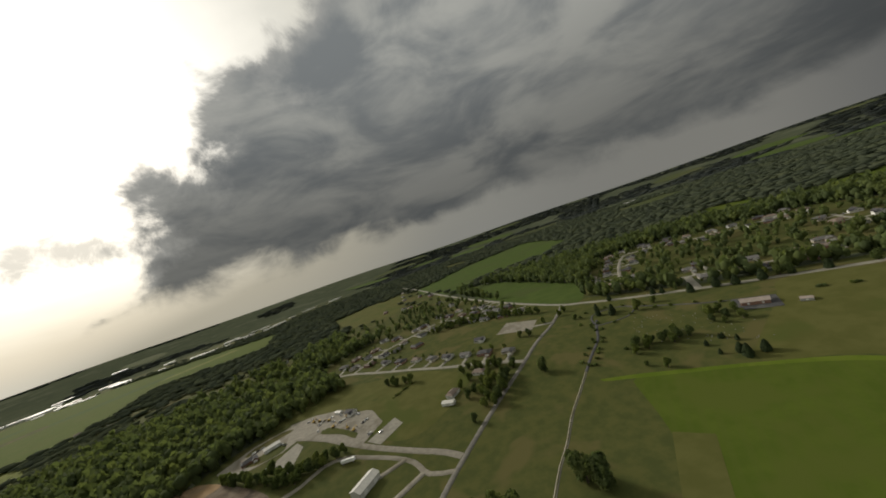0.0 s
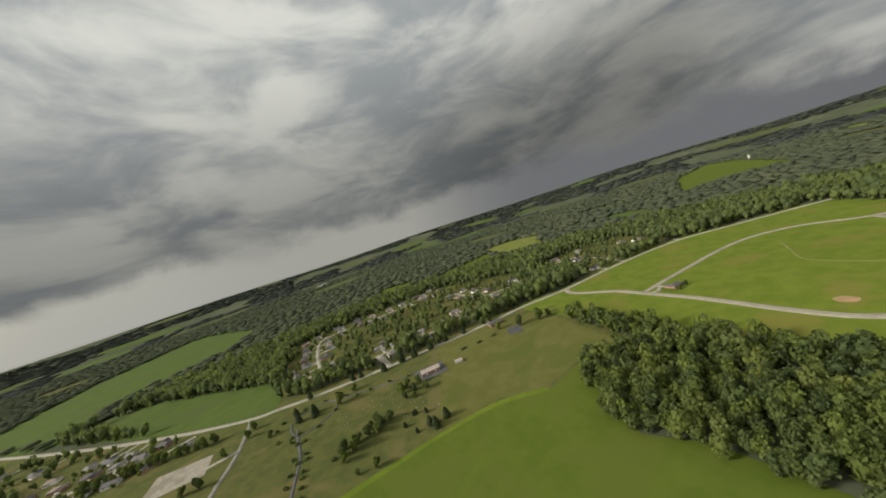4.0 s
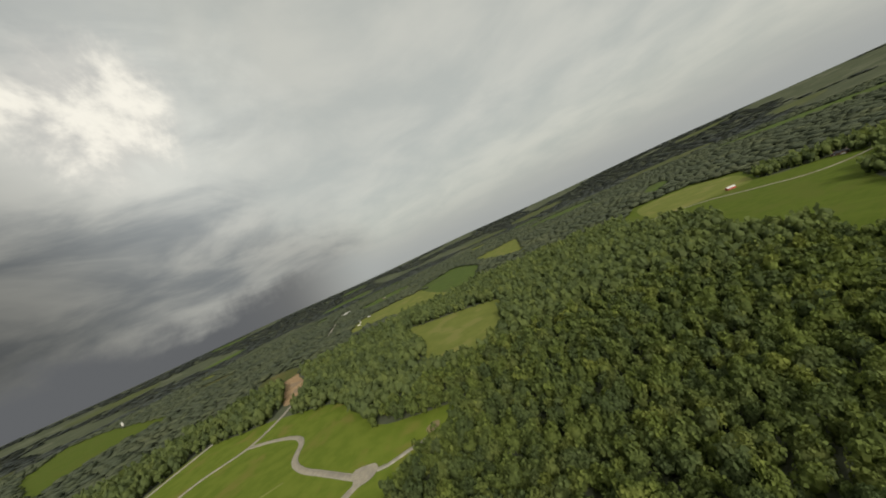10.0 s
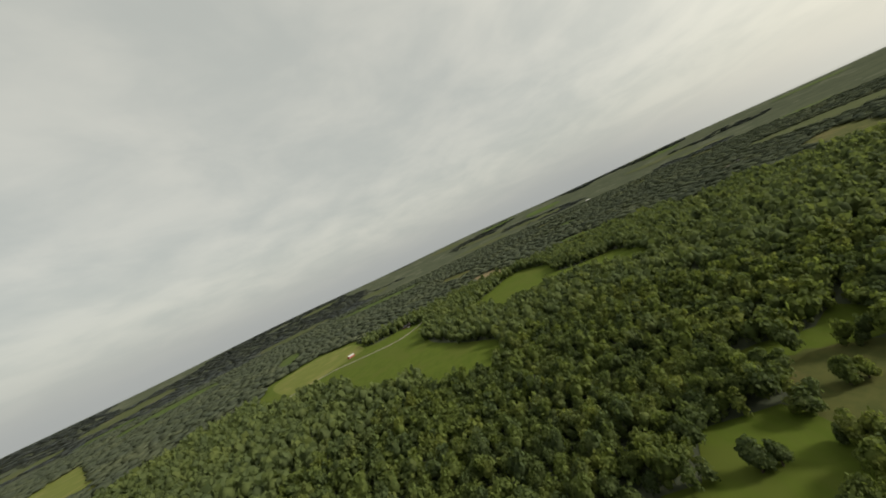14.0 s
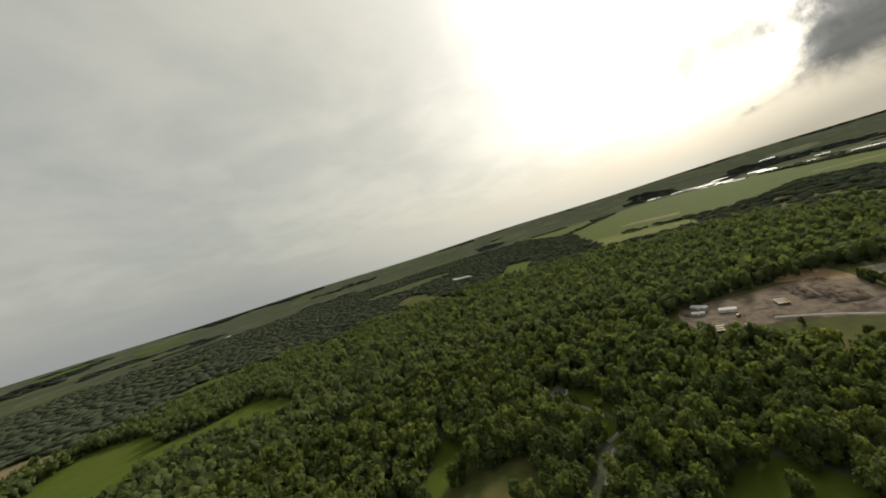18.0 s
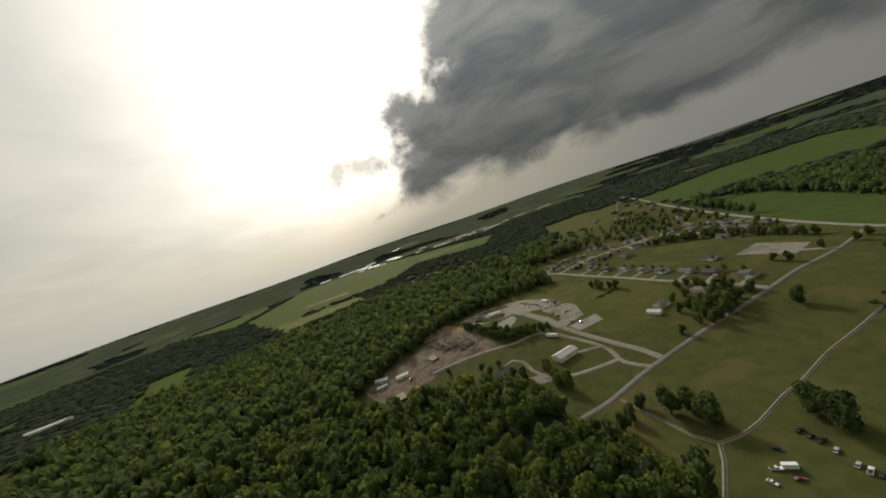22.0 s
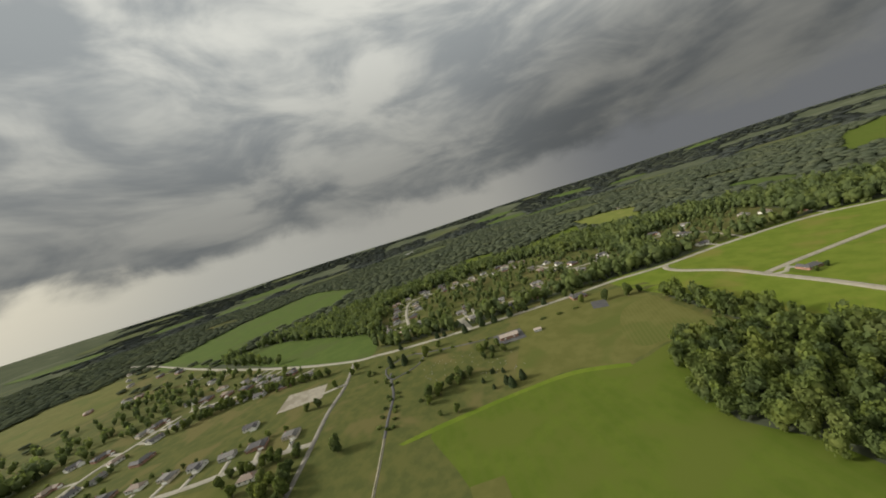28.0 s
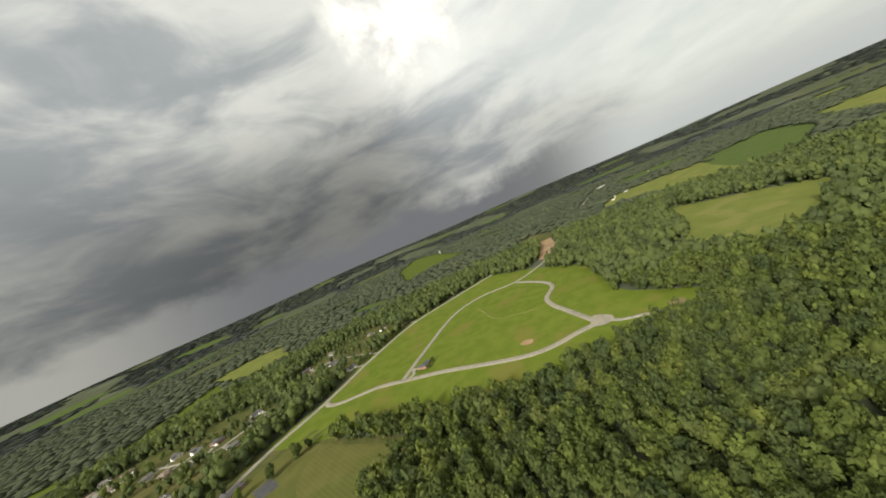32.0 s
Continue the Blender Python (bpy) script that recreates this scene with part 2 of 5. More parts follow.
# ---------------------------------------------------------------- materials
def material(name, dark, light, scale=1.0, rough=0.9, bump=0.0, bump_scale=None, third=None, third_scale=0.05, third_at=(0.52, 0.62),
             island=0.0, objects=0.0, metal=0.0, spec=0.3, stripe=None, through=0.0, tint=0.0):
    """Two tones mixed by noise at one scale, a third one in patches at a wider scale; scales are per metre."""
    m = bpy.data.materials.new(name)
    m.use_nodes = True
    n = Nodes(m.node_tree)
    pos = n.add("ShaderNodeNewGeometry").outputs["Position"] if not objects else n.add("ShaderNodeTexCoord").outputs["Object"]
    col = n.mix(n.ramp(n.noise(pos, scale, 4.0, 0.6), 0.34, 0.66), dark, light)
    if third:
        col = n.mix(n.ramp(n.noise(pos, third_scale, 3.0, 0.6, 0.4), *third_at), col, third)
    if stripe:
        angle, wide, tone, amount = stripe
        turn = n.add("ShaderNodeVectorRotate", Vector=pos, Angle=angle)
        turn.rotation_type = "Z_AXIS"
        w = n.add("ShaderNodeTexWave", Vector=turn.outputs[0], Scale=math.pi / (10 * wide), Distortion=0.6, Detail=1.0)
        w.inputs["Detail Scale"].default_value = 0.4
        col = n.mix(n.math("MULTIPLY", n.ramp(w.outputs["Fac"], 0.45, 0.8), amount), col, tone)
    if island:
        geo = n.add("ShaderNodeNewGeometry")
        f = n.math("MULTIPLY_ADD", geo.outputs["Random Per Island"], island, 1.0 - island / 2)
        col = n.mix(1.0, col, n.add("ShaderNodeCombineXYZ", X=f, Y=f, Z=f).outputs[0], "MULTIPLY")
    if objects:
        f = n.math("MULTIPLY_ADD", n.add("ShaderNodeObjectInfo").outputs["Random"], objects, 1.0 - objects / 2)
        col = n.mix(1.0, col, n.add("ShaderNodeCombineXYZ", X=f, Y=f, Z=f).outputs[0], "MULTIPLY")
    if tint:
        a = n.add("ShaderNodeAttribute")
        a.attribute_name = "tint"
        k = n.math("FRACT", n.math("ADD", a.outputs["Fac"], n.math("MULTIPLY", n.add("ShaderNodeObjectInfo").outputs["Random"], 7.0)))
        f = n.math("MULTIPLY_ADD", k, tint, 1.0 - tint * 0.5)
        warm = n.math("MULTIPLY_ADD", k, tint * 1.15, 1.0 - tint * 0.575)
        col = n.mix(1.0, col, n.add("ShaderNodeCombineXYZ", X=warm, Y=f, Z=0.95).outputs[0], "MULTIPLY")
    b = n.add("ShaderNodeBsdfPrincipled", Base_Color=col, Roughness=rough, Metallic=metal)
    b.inputs["Specular IOR Level"].default_value = spec
    if bump:
        h = n.noise(pos, bump_scale or scale * 3, 3.0)
        bm = n.add("ShaderNodeBump", Strength=bump, Height=h)
        n.t.links.new(bm.outputs[0], b.inputs["Normal"])
    out = n.add("ShaderNodeOutputMaterial")
    shade = b.outputs[0]
    if through:
        tr = n.add("ShaderNodeBsdfTranslucent", Color=n.mix(1.0, col, (1.6, 1.6, 1.15), "MULTIPLY"))
        shade = n.add("ShaderNodeMixShader", Fac=through, i1=shade, i2=tr.outputs[0]).outputs[0]
    n.t.links.new(shade, out.inputs[0])
    return m


M = dict(
    ground=material("wild_ground", (0.060, 0.070, 0.046), (0.074, 0.084, 0.054), 0.008, third=(0.088, 0.097, 0.066), third_scale=0.0045, third_at=(0.57, 0.61), spec=0.0),
    meadow=material("meadow_grass", (0.056, 0.066, 0.022), (0.078, 0.082, 0.027), 0.09, third=(0.094, 0.087, 0.034), third_scale=0.016, bump=0.3, bump_scale=2.0, spec=0.03),
    lush=material("lush_grass", (0.060, 0.086, 0.013), (0.073, 0.099, 0.016), 0.06, third=(0.074, 0.093, 0.018), third_scale=0.013, third_at=(0.49, 0.62), bump=0.3, bump_scale=2.0, stripe=(0.55, 9.0, (0.074, 0.092, 0.019), 0.3), spec=0.03),
    lime=material("lime_green_grass", (0.078, 0.114, 0.014), (0.096, 0.130, 0.018), 0.06, third=(0.10, 0.13, 0.02), third_scale=0.03, spec=0.03),
    loop=material("bright_mown_grass", (0.083, 0.114, 0.016), (0.104, 0.132, 0.021), 0.05, third=(0.120, 0.121, 0.028), third_scale=0.016, third_at=(0.54, 0.68), bump=0.3, bump_scale=2.0, spec=0.03),
    # far pastures: the dulling of distant haze is mixed into this base colour
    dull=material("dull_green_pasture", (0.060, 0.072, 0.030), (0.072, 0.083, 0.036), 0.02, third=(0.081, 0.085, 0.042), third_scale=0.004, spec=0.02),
    crop=material("crop_green", (0.056, 0.084, 0.022), (0.070, 0.098, 0.026), 0.03, third=(0.064, 0.082, 0.028), third_scale=0.008, stripe=(0.6, 3.0, (0.050, 0.074, 0.020), 0.4), spec=0.03),
    hay=material("hay_field", (0.104, 0.122, 0.030), (0.124, 0.140, 0.036), 0.03, third=(0.142, 0.145, 0.046), third_scale=0.015, spec=0.03),
    tan=material("tan_field", (0.15, 0.125, 0.068), (0.19, 0.155, 0.088), 0.03, third=(0.12, 0.115, 0.058), third_scale=0.01, spec=0.03),
    olive=material("dry_olive_meadow", (0.079, 0.082, 0.025), (0.096, 0.097, 0.032), 0.05, third=(0.071, 0.083, 0.023), third_scale=0.010, bump=0.3, bump_scale=2.0, spec=0.03),
    mown=material("mown_meadow", (0.081, 0.083, 0.025), (0.096, 0.098, 0.032), 0.05, third=(0.072, 0.083, 0.023), third_scale=0.012, stripe=(0.95, 4.0, (0.105, 0.103, 0.038), 0.3), spec=0.03),
    soil=material("bare_soil", (0.118, 0.090, 0.066), (0.180, 0.146, 0.112), 0.10, third=(0.066, 0.052, 0.042), third_scale=0.028, bump=0.6, bump_scale=0.5, spec=0.05),
    clay=material("orange_clay", (0.23, 0.155, 0.085), (0.29, 0.205, 0.12), 0.08, third=(0.20, 0.15, 0.10), third_scale=0.03, bump=0.5, bump_scale=0.5, spec=0.05),
    gravel=material("gravel", (0.181, 0.166, 0.134), (0.239, 0.220, 0.180), 0.25, third=(0.151, 0.136, 0.104), third_scale=0.03, bump=0.3),
    asphalt=material("worn_asphalt", (0.128, 0.121, 0.104), (0.157, 0.149, 0.128), 0.3, third=(0.108, 0.102, 0.090), third_scale=0.04, rough=0.85),
    beige_road=material("beige_chip_seal", (0.205, 0.186, 0.146), (0.250, 0.228, 0.182), 0.3, third=(0.18, 0.165, 0.135), third_scale=0.04, rough=0.85),
    fresh=material("dark_asphalt", (0.045, 0.045, 0.048), (0.065, 0.065, 0.066), 0.3, third=(0.08, 0.08, 0.078), third_scale=0.05, rough=0.8),
    concrete=material("concrete", (0.202, 0.191, 0.158), (0.258, 0.245, 0.204), 0.2, third=(0.194, 0.182, 0.149), third_scale=0.05),
    leaf=material("oak_leaves", (0.068, 0.091, 0.031), (0.097, 0.126, 0.040), 0.25, third=(0.119, 0.142, 0.045), third_scale=0.035, third_at=(0.48, 0.66), island=0.45, rough=0.8, spec=0.12, through=0.42, tint=0.48),
    leaf_mid=material("wood_leaves", (0.080, 0.104, 0.043), (0.096, 0.122, 0.048), 0.05, third=(0.110, 0.134, 0.049), third_scale=0.02, third_at=(0.48, 0.68), island=0.12, rough=0.85, spec=0.06, through=0.36, tint=0.26),
    # far woods: haze greying is painted into the leaf tones
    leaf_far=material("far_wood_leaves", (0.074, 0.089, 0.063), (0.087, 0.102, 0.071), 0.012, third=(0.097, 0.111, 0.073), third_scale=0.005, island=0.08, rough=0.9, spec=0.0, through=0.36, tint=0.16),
    # horizon woods: blue of the distant air painted in as leaf colour
    leaf_haze=material("blue_green_distant_leaves", (0.085, 0.098, 0.098), (0.094, 0.109, 0.107), 0.004, third=(0.099, 0.112, 0.107), third_scale=0.002, island=0.08, rough=0.9, spec=0.0, through=0.5, tint=0.12),
    cedar=material("cedar_needles", (0.020, 0.032, 0.012), (0.036, 0.052, 0.018), 0.5, island=0.6, rough=0.8, spec=0.2),
    bark=material("bark", (0.07, 0.055, 0.04), (0.13, 0.105, 0.08), 2.0, bump=0.5),
)


# ---------------------------------------------------------------- terrain
def step(a, b, v):
    u = min(max((v - a) / (b - a), 0.0), 1.0)
    return u * u * (3 - 2 * u)


def height(x, y):
    """The ground: a shallow bowl round the flying field, and low hills at the horizon."""
    r = math.hypot(x, y)
    far = step(2900, 4900, r)
    hills = 118 + 14 * math.sin(math.atan2(y, x) * 3 + 1.0) + 8 * math.sin(math.atan2(y, x) * 11)
    return -11 + 14 * step(220, 480, r) + far * hills


def mesh_object(name, verts, faces, mat, kind="structure", label="", category="", smooth=False):
    me = bpy.data.meshes.new(name)
    me.from_pydata(verts, [], faces)
    me.materials.append(mat)
    if smooth:
        me.polygons.foreach_set("use_smooth", [True] * len(me.polygons))
    me.update()
    return tagged(new(name, me), label, category, "", kind)


def make_ground():
    radii = [0, 8] + list(range(20, 500, 12)) + list(range(520, 1000, 60)) + list(range(1000, 4950, 130)) + [4980]
    turn, verts, faces = 240, [], []
    for r in radii:
        for k in range(turn):
            a = 2 * math.pi * k / turn
            x, y = r * math.cos(a), r * math.sin(a)
            verts.append((x, y, height(x, y)))
    for i in range(len(radii) - 1):
        for k in range(turn):
            a, b = i * turn + k, i * turn + (k + 1) % turn
            faces.append((a, b, b + turn, a + turn))
    mesh_object("ground", verts, faces, M["ground"], label="rolling wooded ground reaching to the horizon", category="ground", smooth=True)


make_ground()


def inside(p, poly):
    x, y = p
    c = False
    for (x0, y0), (x1, y1) in zip(poly, poly[1:] + poly[:1]):
        if (y0 > y) != (y1 > y) and x < (x1 - x0) * (y - y0) / (y1 - y0) + x0:
            c = not c
    return c


def curve_points(pts, gap=6.0, closed=False):
    """A smooth line through the points."""
    pts = [Vector(p) for p in pts]
    n, out = len(pts), []
    for i in range(n if closed else n - 1):
        if closed:
            p0, p1, p2, p3 = pts[i - 1], pts[i], pts[(i + 1) % n], pts[(i + 2) % n]
        else:
            p1, p2 = pts[i], pts[i + 1]
            p0, p3 = pts[i - 1] if i else 2 * p1 - p2, pts[i + 2] if i + 2 < n else 2 * p2 - p1
        k = max(1, int((p2 - p1).length / gap))
        for j in range(k):
            t = j / k
            out.append(0.5 * (2 * p1 + (p2 - p0) * t + (2 * p0 - 5 * p1 + 4 * p2 - p3) * t * t + (3 * p1 - p0 - 3 * p2 + p3) * t ** 3))
    if not closed:
        out.append(pts[-1])
    return [(p.x, p.y) for p in out]


def grow(poly, d):
    """The outline moved outward by d."""
    area = sum(x0 * y1 - x1 * y0 for (x0, y0), (x1, y1) in zip(poly, poly[1:] + poly[:1]))
    s, out = (1 if area > 0 else -1), []
    for i, (x, y) in enumerate(poly):
        (xa, ya), (xb, yb) = poly[i - 1], poly[(i + 1) % len(poly)]
        k = math.hypot(xb - xa, yb - ya) or 1.0
        out.append((x + s * (yb - ya) / k * d, y - s * (xb - xa) / k * d))
    return out


def drape(name, poly, up, mat, gap=25.0, label="", category="field", soft=True):
    """A sheet over the ground with the outline poly."""
    from mathutils.geometry import delaunay_2d_cdt
    rim = curve_points(poly, gap * 0.5, True) if soft else [tuple(p) for p in poly]
    xs, ys = [p[0] for p in rim], [p[1] for p in rim]
    pts = [Vector(p) for p in rim]
    if not 1100 < math.hypot(sum(xs) / len(xs), sum(ys) / len(ys)) < 2500:
        for i in range(int((max(xs) - min(xs)) / gap)):
            for j in range(int((max(ys) - min(ys)) / gap)):
                p = (min(xs) + (i + 0.5) * gap, min(ys) + (j + 0.5) * gap)
                if inside(p, rim):
                    pts.append(Vector(p))
    v, e, f, *_ = delaunay_2d_cdt(pts, [(i, (i + 1) % len(rim)) for i in range(len(rim))], [], 2, 0.01)
    keep = [t for t in f if inside(tuple(sum((v[k] for k in t), Vector((0, 0))) / len(t)), rim)]
    keep = [t if (v[t[1]] - v[t[0]]).cross(v[t[2]] - v[t[0]]) > 0 else t[::-1] for t in keep]
    return mesh_object(name, [(p.x, p.y, height(p.x, p.y) + up) for p in v], keep, mat, label=label, category=category, smooth=True)


def ribbon(name, pts, profile, mat, gap=8.0, label="", category="road", kind="structure"):
    """A cross profile of (offset, height over the ground) swept along a line."""
    line = curve_points(pts, gap)
    verts, faces, w = [], [], len(profile)
    for i, (x, y) in enumerate(line):
        x0, y0 = line[max(i - 1, 0)]
        x1, y1 = line[min(i + 1, len(line) - 1)]
        d = math.hypot(x1 - x0, y1 - y0) or 1.0
        nx, ny = -(y1 - y0) / d, (x1 - x0) / d
        for o, h in profile:
            px, py = x + nx * o, y + ny * o
            verts.append((px, py, height(px, py) + h))
    for i in range(len(line) - 1):
        for j in range(w - 1):
            a = i * w + j
            faces.append((a, a + w, a + w + 1, a + 1))
    return mesh_object(name, verts, faces, mat, kind, label, category, True)


LAID = []


def road(name, pts, width, mat, label, up=0.5, kerb=0.0):
    h = width / 2
    LAID.append(name)
    up += 0.005 * (len(LAID) % 40)
    ob = ribbon(name, pts, [(h + 0.4, up - 0.5), (h, up - 0.04), (0, up + 0.06), (-h, up - 0.04), (-h - 0.4, up - 0.5)][::-1], mat, label=label)
    if kerb:
        for s in (1, -1):
            o = s * (h - 0.25)
            ribbon("kerb", pts, [(o - 0.3, up - 0.1), (o - 0.28, up + kerb), (o + 0.28, up + kerb), (o + 0.3, up - 0.1)], M["concrete"], label="pale concrete kerb along the loop road", category="kerb")
    return ob


N_OPEN = [(-48, 122), (-25, 60), (60, 20), (125, -8), (146, 7), (162, 33), (180, 77), (181, 112), (207, 135), (235, 154), (270, 166), (311, 125),
          (370, 206), (392, 200), (425, 300), (365, 348), (300, 390), (250, 425), (170, 498), (120, 560), (60, 575), (0, 650), (-130, 650), (-250, 740),
          (-360, 640), (-300, 560), (-262, 507), (-296, 472), (-330, 440), (-378, 385), (-392, 345), (-395, 270), (-398, 185), (-372, 165), (-330, 165),
          (-300, 188), (-256, 204), (-202, 214), (-166, 196), (-138, 182), (-114, 167), (-86, 149), (-68, 142)]
LOOP_OPEN = [(433, 291), (486, 240), (594, 180), (706, 92), (756, -18), (804, -119), (735, -158), (688, -185), (543, -222), (459, -199), (389, -172), (337, -190),
             (296, -210), (277, -192), (288, -155), (292, -112), (291, -77), (289, -17), (311, 47), (343, 115), (382, 196), (402, 245)]
HAY_OPEN = [(636, -507), (559, -526), (475, -549), (382, -552), (358, -494), (318, -380), (330, -335), (400, -320), (438, -306), (463, -378)]
RANCH_OPEN = [(1184, -802), (1139, -946), (1016, -1050), (680, -825), (650, -720), (862, -760), (998, -705), (1026, -648)]
CROP_EAST = [(1076, -1123), (1064, -1414), (788, -1191), (677, -915), (690, -835)]
FAR_SOUTH = [(947, -1429), (808, -1713), (573, -1176), (686, -1231)]
SOY_OPEN = [(176, -880), (165, -1154), (11, -1229), (-101, -1122), (-99, -930), (-204, -890), (-243, -820), (-162, -690), (-165, -560), (-183, -475), (-163, -413),
            (-124, -390), (-65, -451), (-79, -513), (1, -582), (0, -704), (74, -794), (150, -815)]
STRIP_OPEN = [(-302, -684), (-415, -738), (-542, -785), (-538, -642), (-474, -575), (-502, -517), (-554, -474), (-519, -386), (-449, -365), (-450, -474), (-410, -523), (-365, -550), (-307, -561)]
GLADE = [(-192, -127), (-221, -131), (-240, -102), (-247, -55), (-249, -43), (-212, -52), (-183, -60), (-163, -70), (-152, -85), (-163, -105)]
GLADE_STRIP = [(-200, -167), (-228, -152), (-257, -124), (-287, -123), (-274, -92), (-254, -104), (-234, -126), (-220, -142), (-202, -143)]
GLADE_LOW = [(-130, -152), (-145, -138), (-162, -127), (-152, -104), (-138, -93), (-128, -87), (-106, -104), (-82, -115), (-69, -113), (-46, -124), (-22, -132), (-20, -147),
             (-34, -153), (-49, -152), (-72, -149), (-92, -136)]
YARD_SOUTH = [(-402, 205), (-396, 160), (-352, 140), (-312, 150), (-300, 200), (-330, 215)]
WOOD_YARD = [(-476, 92), (-462, 122), (-440, 112), (-448, 92)]
WOOD_YARD_SOUTH = [(-500, 52), (-496, 78), (-470, 76), (-472, 52)]
GLADE_WEST = [(-150, 20), (-172, 40), (-182, 85), (-150, 95), (-110, 60), (-105, 25)]
YARD_WEST = [(-316, -22), (-326, 0), (-302, 22), (-262, 32), (-236, 16), (-258, 4), (-290, -10)]
CROP_NORTH = [(-190, 1470), (60, 1740), (359, 1915), (437, 1878), (460, 1413), (321, 1280), (155, 1242), (7, 1207), (-26, 1040)]
CROP_HWY = [(-20, 941), (16, 1006), (82, 908), (141, 758), (174, 665), (124, 560), (62, 690)]
TAN_NORTH = [(-558, 1348), (-425, 1468), (-293, 1421), (-273, 1134), (-344, 1090), (-462, 1135)]
PLAIN_WEST = [(-1910, 617), (-2565, 1329), (-1924, 1748), (-990, 1667), (-818, 1261), (-1227, 1237), (-1082, 830), (-1205, 680), (-1287, 466)]
TAN_EAST = [(1146, 768), (1246, 698), (1228, 555), (1052, 494), (1009, 592)]
GREEN_EAST = [(2186, 84), (2700, -58), (2388, -170), (1690, -241), (1722, -90), (1538, 71)]
LONG_EAST = [(775, 767), (1035, 689), (922, 603), (758, 704)]
SMALL_EAST = [(724, 970), (782, 872), (733, 824), (668, 883)]
TAN_SOUTH = [(-546, -1066), (-626, -1019), (-622, -928), (-565, -871), (-527, -972)]
STRIP_WEST = [(-1166, -318), (-1354, -276), (-957, -72), (-872, -88), (-1060, -199)]
TAN_WEST = [(-1290, 470), (-1200, 600), (-1115, 722), (-960, 632), (-1020, 520), (-1045, 415)]
PLAIN_SOUTH = [(-1950, 560), (-2480, 500), (-3045, -200), (-3000, -330), (-2700, 250), (-2590, 640), (-2540, 1000), (-2250, 900)]
MEADOW_WEST = [(-725, 770), (-665, 795), (-535, 805), (-430, 840), (-360, 870), (-280, 830), (-290, 750), (-370, 680), (-420, 570), (-525, 625)]
TOWN = [(-2720, 1450), (-2350, 1450), (-1900, 1800), (-1500, 1850), (-1230, 2030), (-900, 2860), (-1080, 3000), (-1500, 2650), (-2100, 2400), (-2520, 1900)]
GREEN_WEST = [(-1051, 359), (-943, 506), (-904, 576), (-860, 523), (-894, 368)]
SUBURB = [(130, 570), (200, 505), (330, 405), (440, 330), (600, 330), (650, 400), (650, 600), (560, 690), (430, 770), (290, 790), (215, 660)]
HAMLET = [(60, 570), (100, 570), (50, 660), (-30, 880), (-110, 1130), (-230, 1500), (-330, 1500), (-420, 1050), (-350, 800), (-250, 740), (-130, 650), (0, 650)]
HAMLET_EAST = [(560, 220), (720, 110), (800, 150), (880, 230), (780, 330), (640, 350)]
HAMLET_WEST = [(-500, 600), (-450, 900), (-700, 980), (-1120, 900), (-1000, 780), (-700, 640)]



def nearer(poly):
    """A far field, drawn on towards the middle of the map behind the trees that stand before it."""
    cx, cy = sum(p[0] for p in poly) / len(poly), sum(p[1] for p in poly) / len(poly)
    r = math.hypot(cx, cy)
    out = []
    for x, y in poly:
        k = max(0.0, -((x - cx) * cx + (y - cy) * cy) / r)
        k = min(k / 60.0, 1.0) * 0.055 * math.hypot(x, y)
        out.append((x - cx / r * k, y - cy / r * k))
    return out


GREEN_EAST, TAN_EAST, LONG_EAST, SMALL_EAST, FAR_SOUTH, CROP_EAST = (nearer(p) for p in (GREEN_EAST, TAN_EAST, LONG_EAST, SMALL_EAST, FAR_SOUTH, CROP_EAST))
RANCH_OPEN, STRIP_WEST, TAN_SOUTH, CROP_NORTH, TAN_NORTH = (nearer(p) for p in (RANCH_OPEN, STRIP_WEST, TAN_SOUTH, CROP_NORTH, TAN_NORTH))
STRIP_OPEN, SOY_OPEN, HAY_OPEN, CROP_HWY = (nearer(p) for p in (STRIP_OPEN, SOY_OPEN, HAY_OPEN, CROP_HWY))
OPEN = [N_OPEN, LOOP_OPEN, HAY_OPEN, RANCH_OPEN, CROP_EAST, FAR_SOUTH, SOY_OPEN, STRIP_OPEN, GLADE, GLADE_STRIP, GLADE_LOW, YARD_SOUTH, WOOD_YARD, WOOD_YARD_SOUTH, GLADE_WEST, YARD_WEST, CROP_NORTH, CROP_HWY, TAN_NORTH, PLAIN_WEST, TAN_EAST, GREEN_EAST, LONG_EAST, SMALL_EAST, TAN_SOUTH, STRIP_WEST, GREEN_WEST, TAN_WEST, PLAIN_SOUTH]
THIN = [SUBURB, HAMLET, HAMLET_EAST, HAMLET_WEST, MEADOW_WEST, TOWN]
DENSE = [0.33, 0.25, 0.20, 0.60, 0.45, 0.12]

drape("field_1", grow(N_OPEN, 7.0), 0.132, M["meadow"], label="wide green meadow beside the country road")
drape("field_2", grow(LOOP_OPEN, 7.0), 0.144, M["loop"], label="bright mown grass inside the loop road")
drape("field_3", grow(HAY_OPEN, 7.0), 0.156, M["hay"], label="yellow hay field in the woods")
drape("field_4", grow(RANCH_OPEN, 7.0), 0.168, M["hay"], label="pale green pasture by a farm")
drape("field_5", grow(CROP_EAST, 7.0), 0.180, M["crop"], label="dark green crop field")
drape("field_6", grow(FAR_SOUTH, 7.0), 0.192, M["hay"], label="pale strip of pasture")
drape("field_7", grow(SOY_OPEN, 7.0), 0.204, M["lush"], label="deep green crop field among woods")
drape("field_8", grow(STRIP_OPEN, 7.0), 0.216, M["lush"], label="narrow green field between woods")
drape("field_9", grow(GLADE, 7.0), 0.228, M["meadow"], label="grassy glade in the woods")
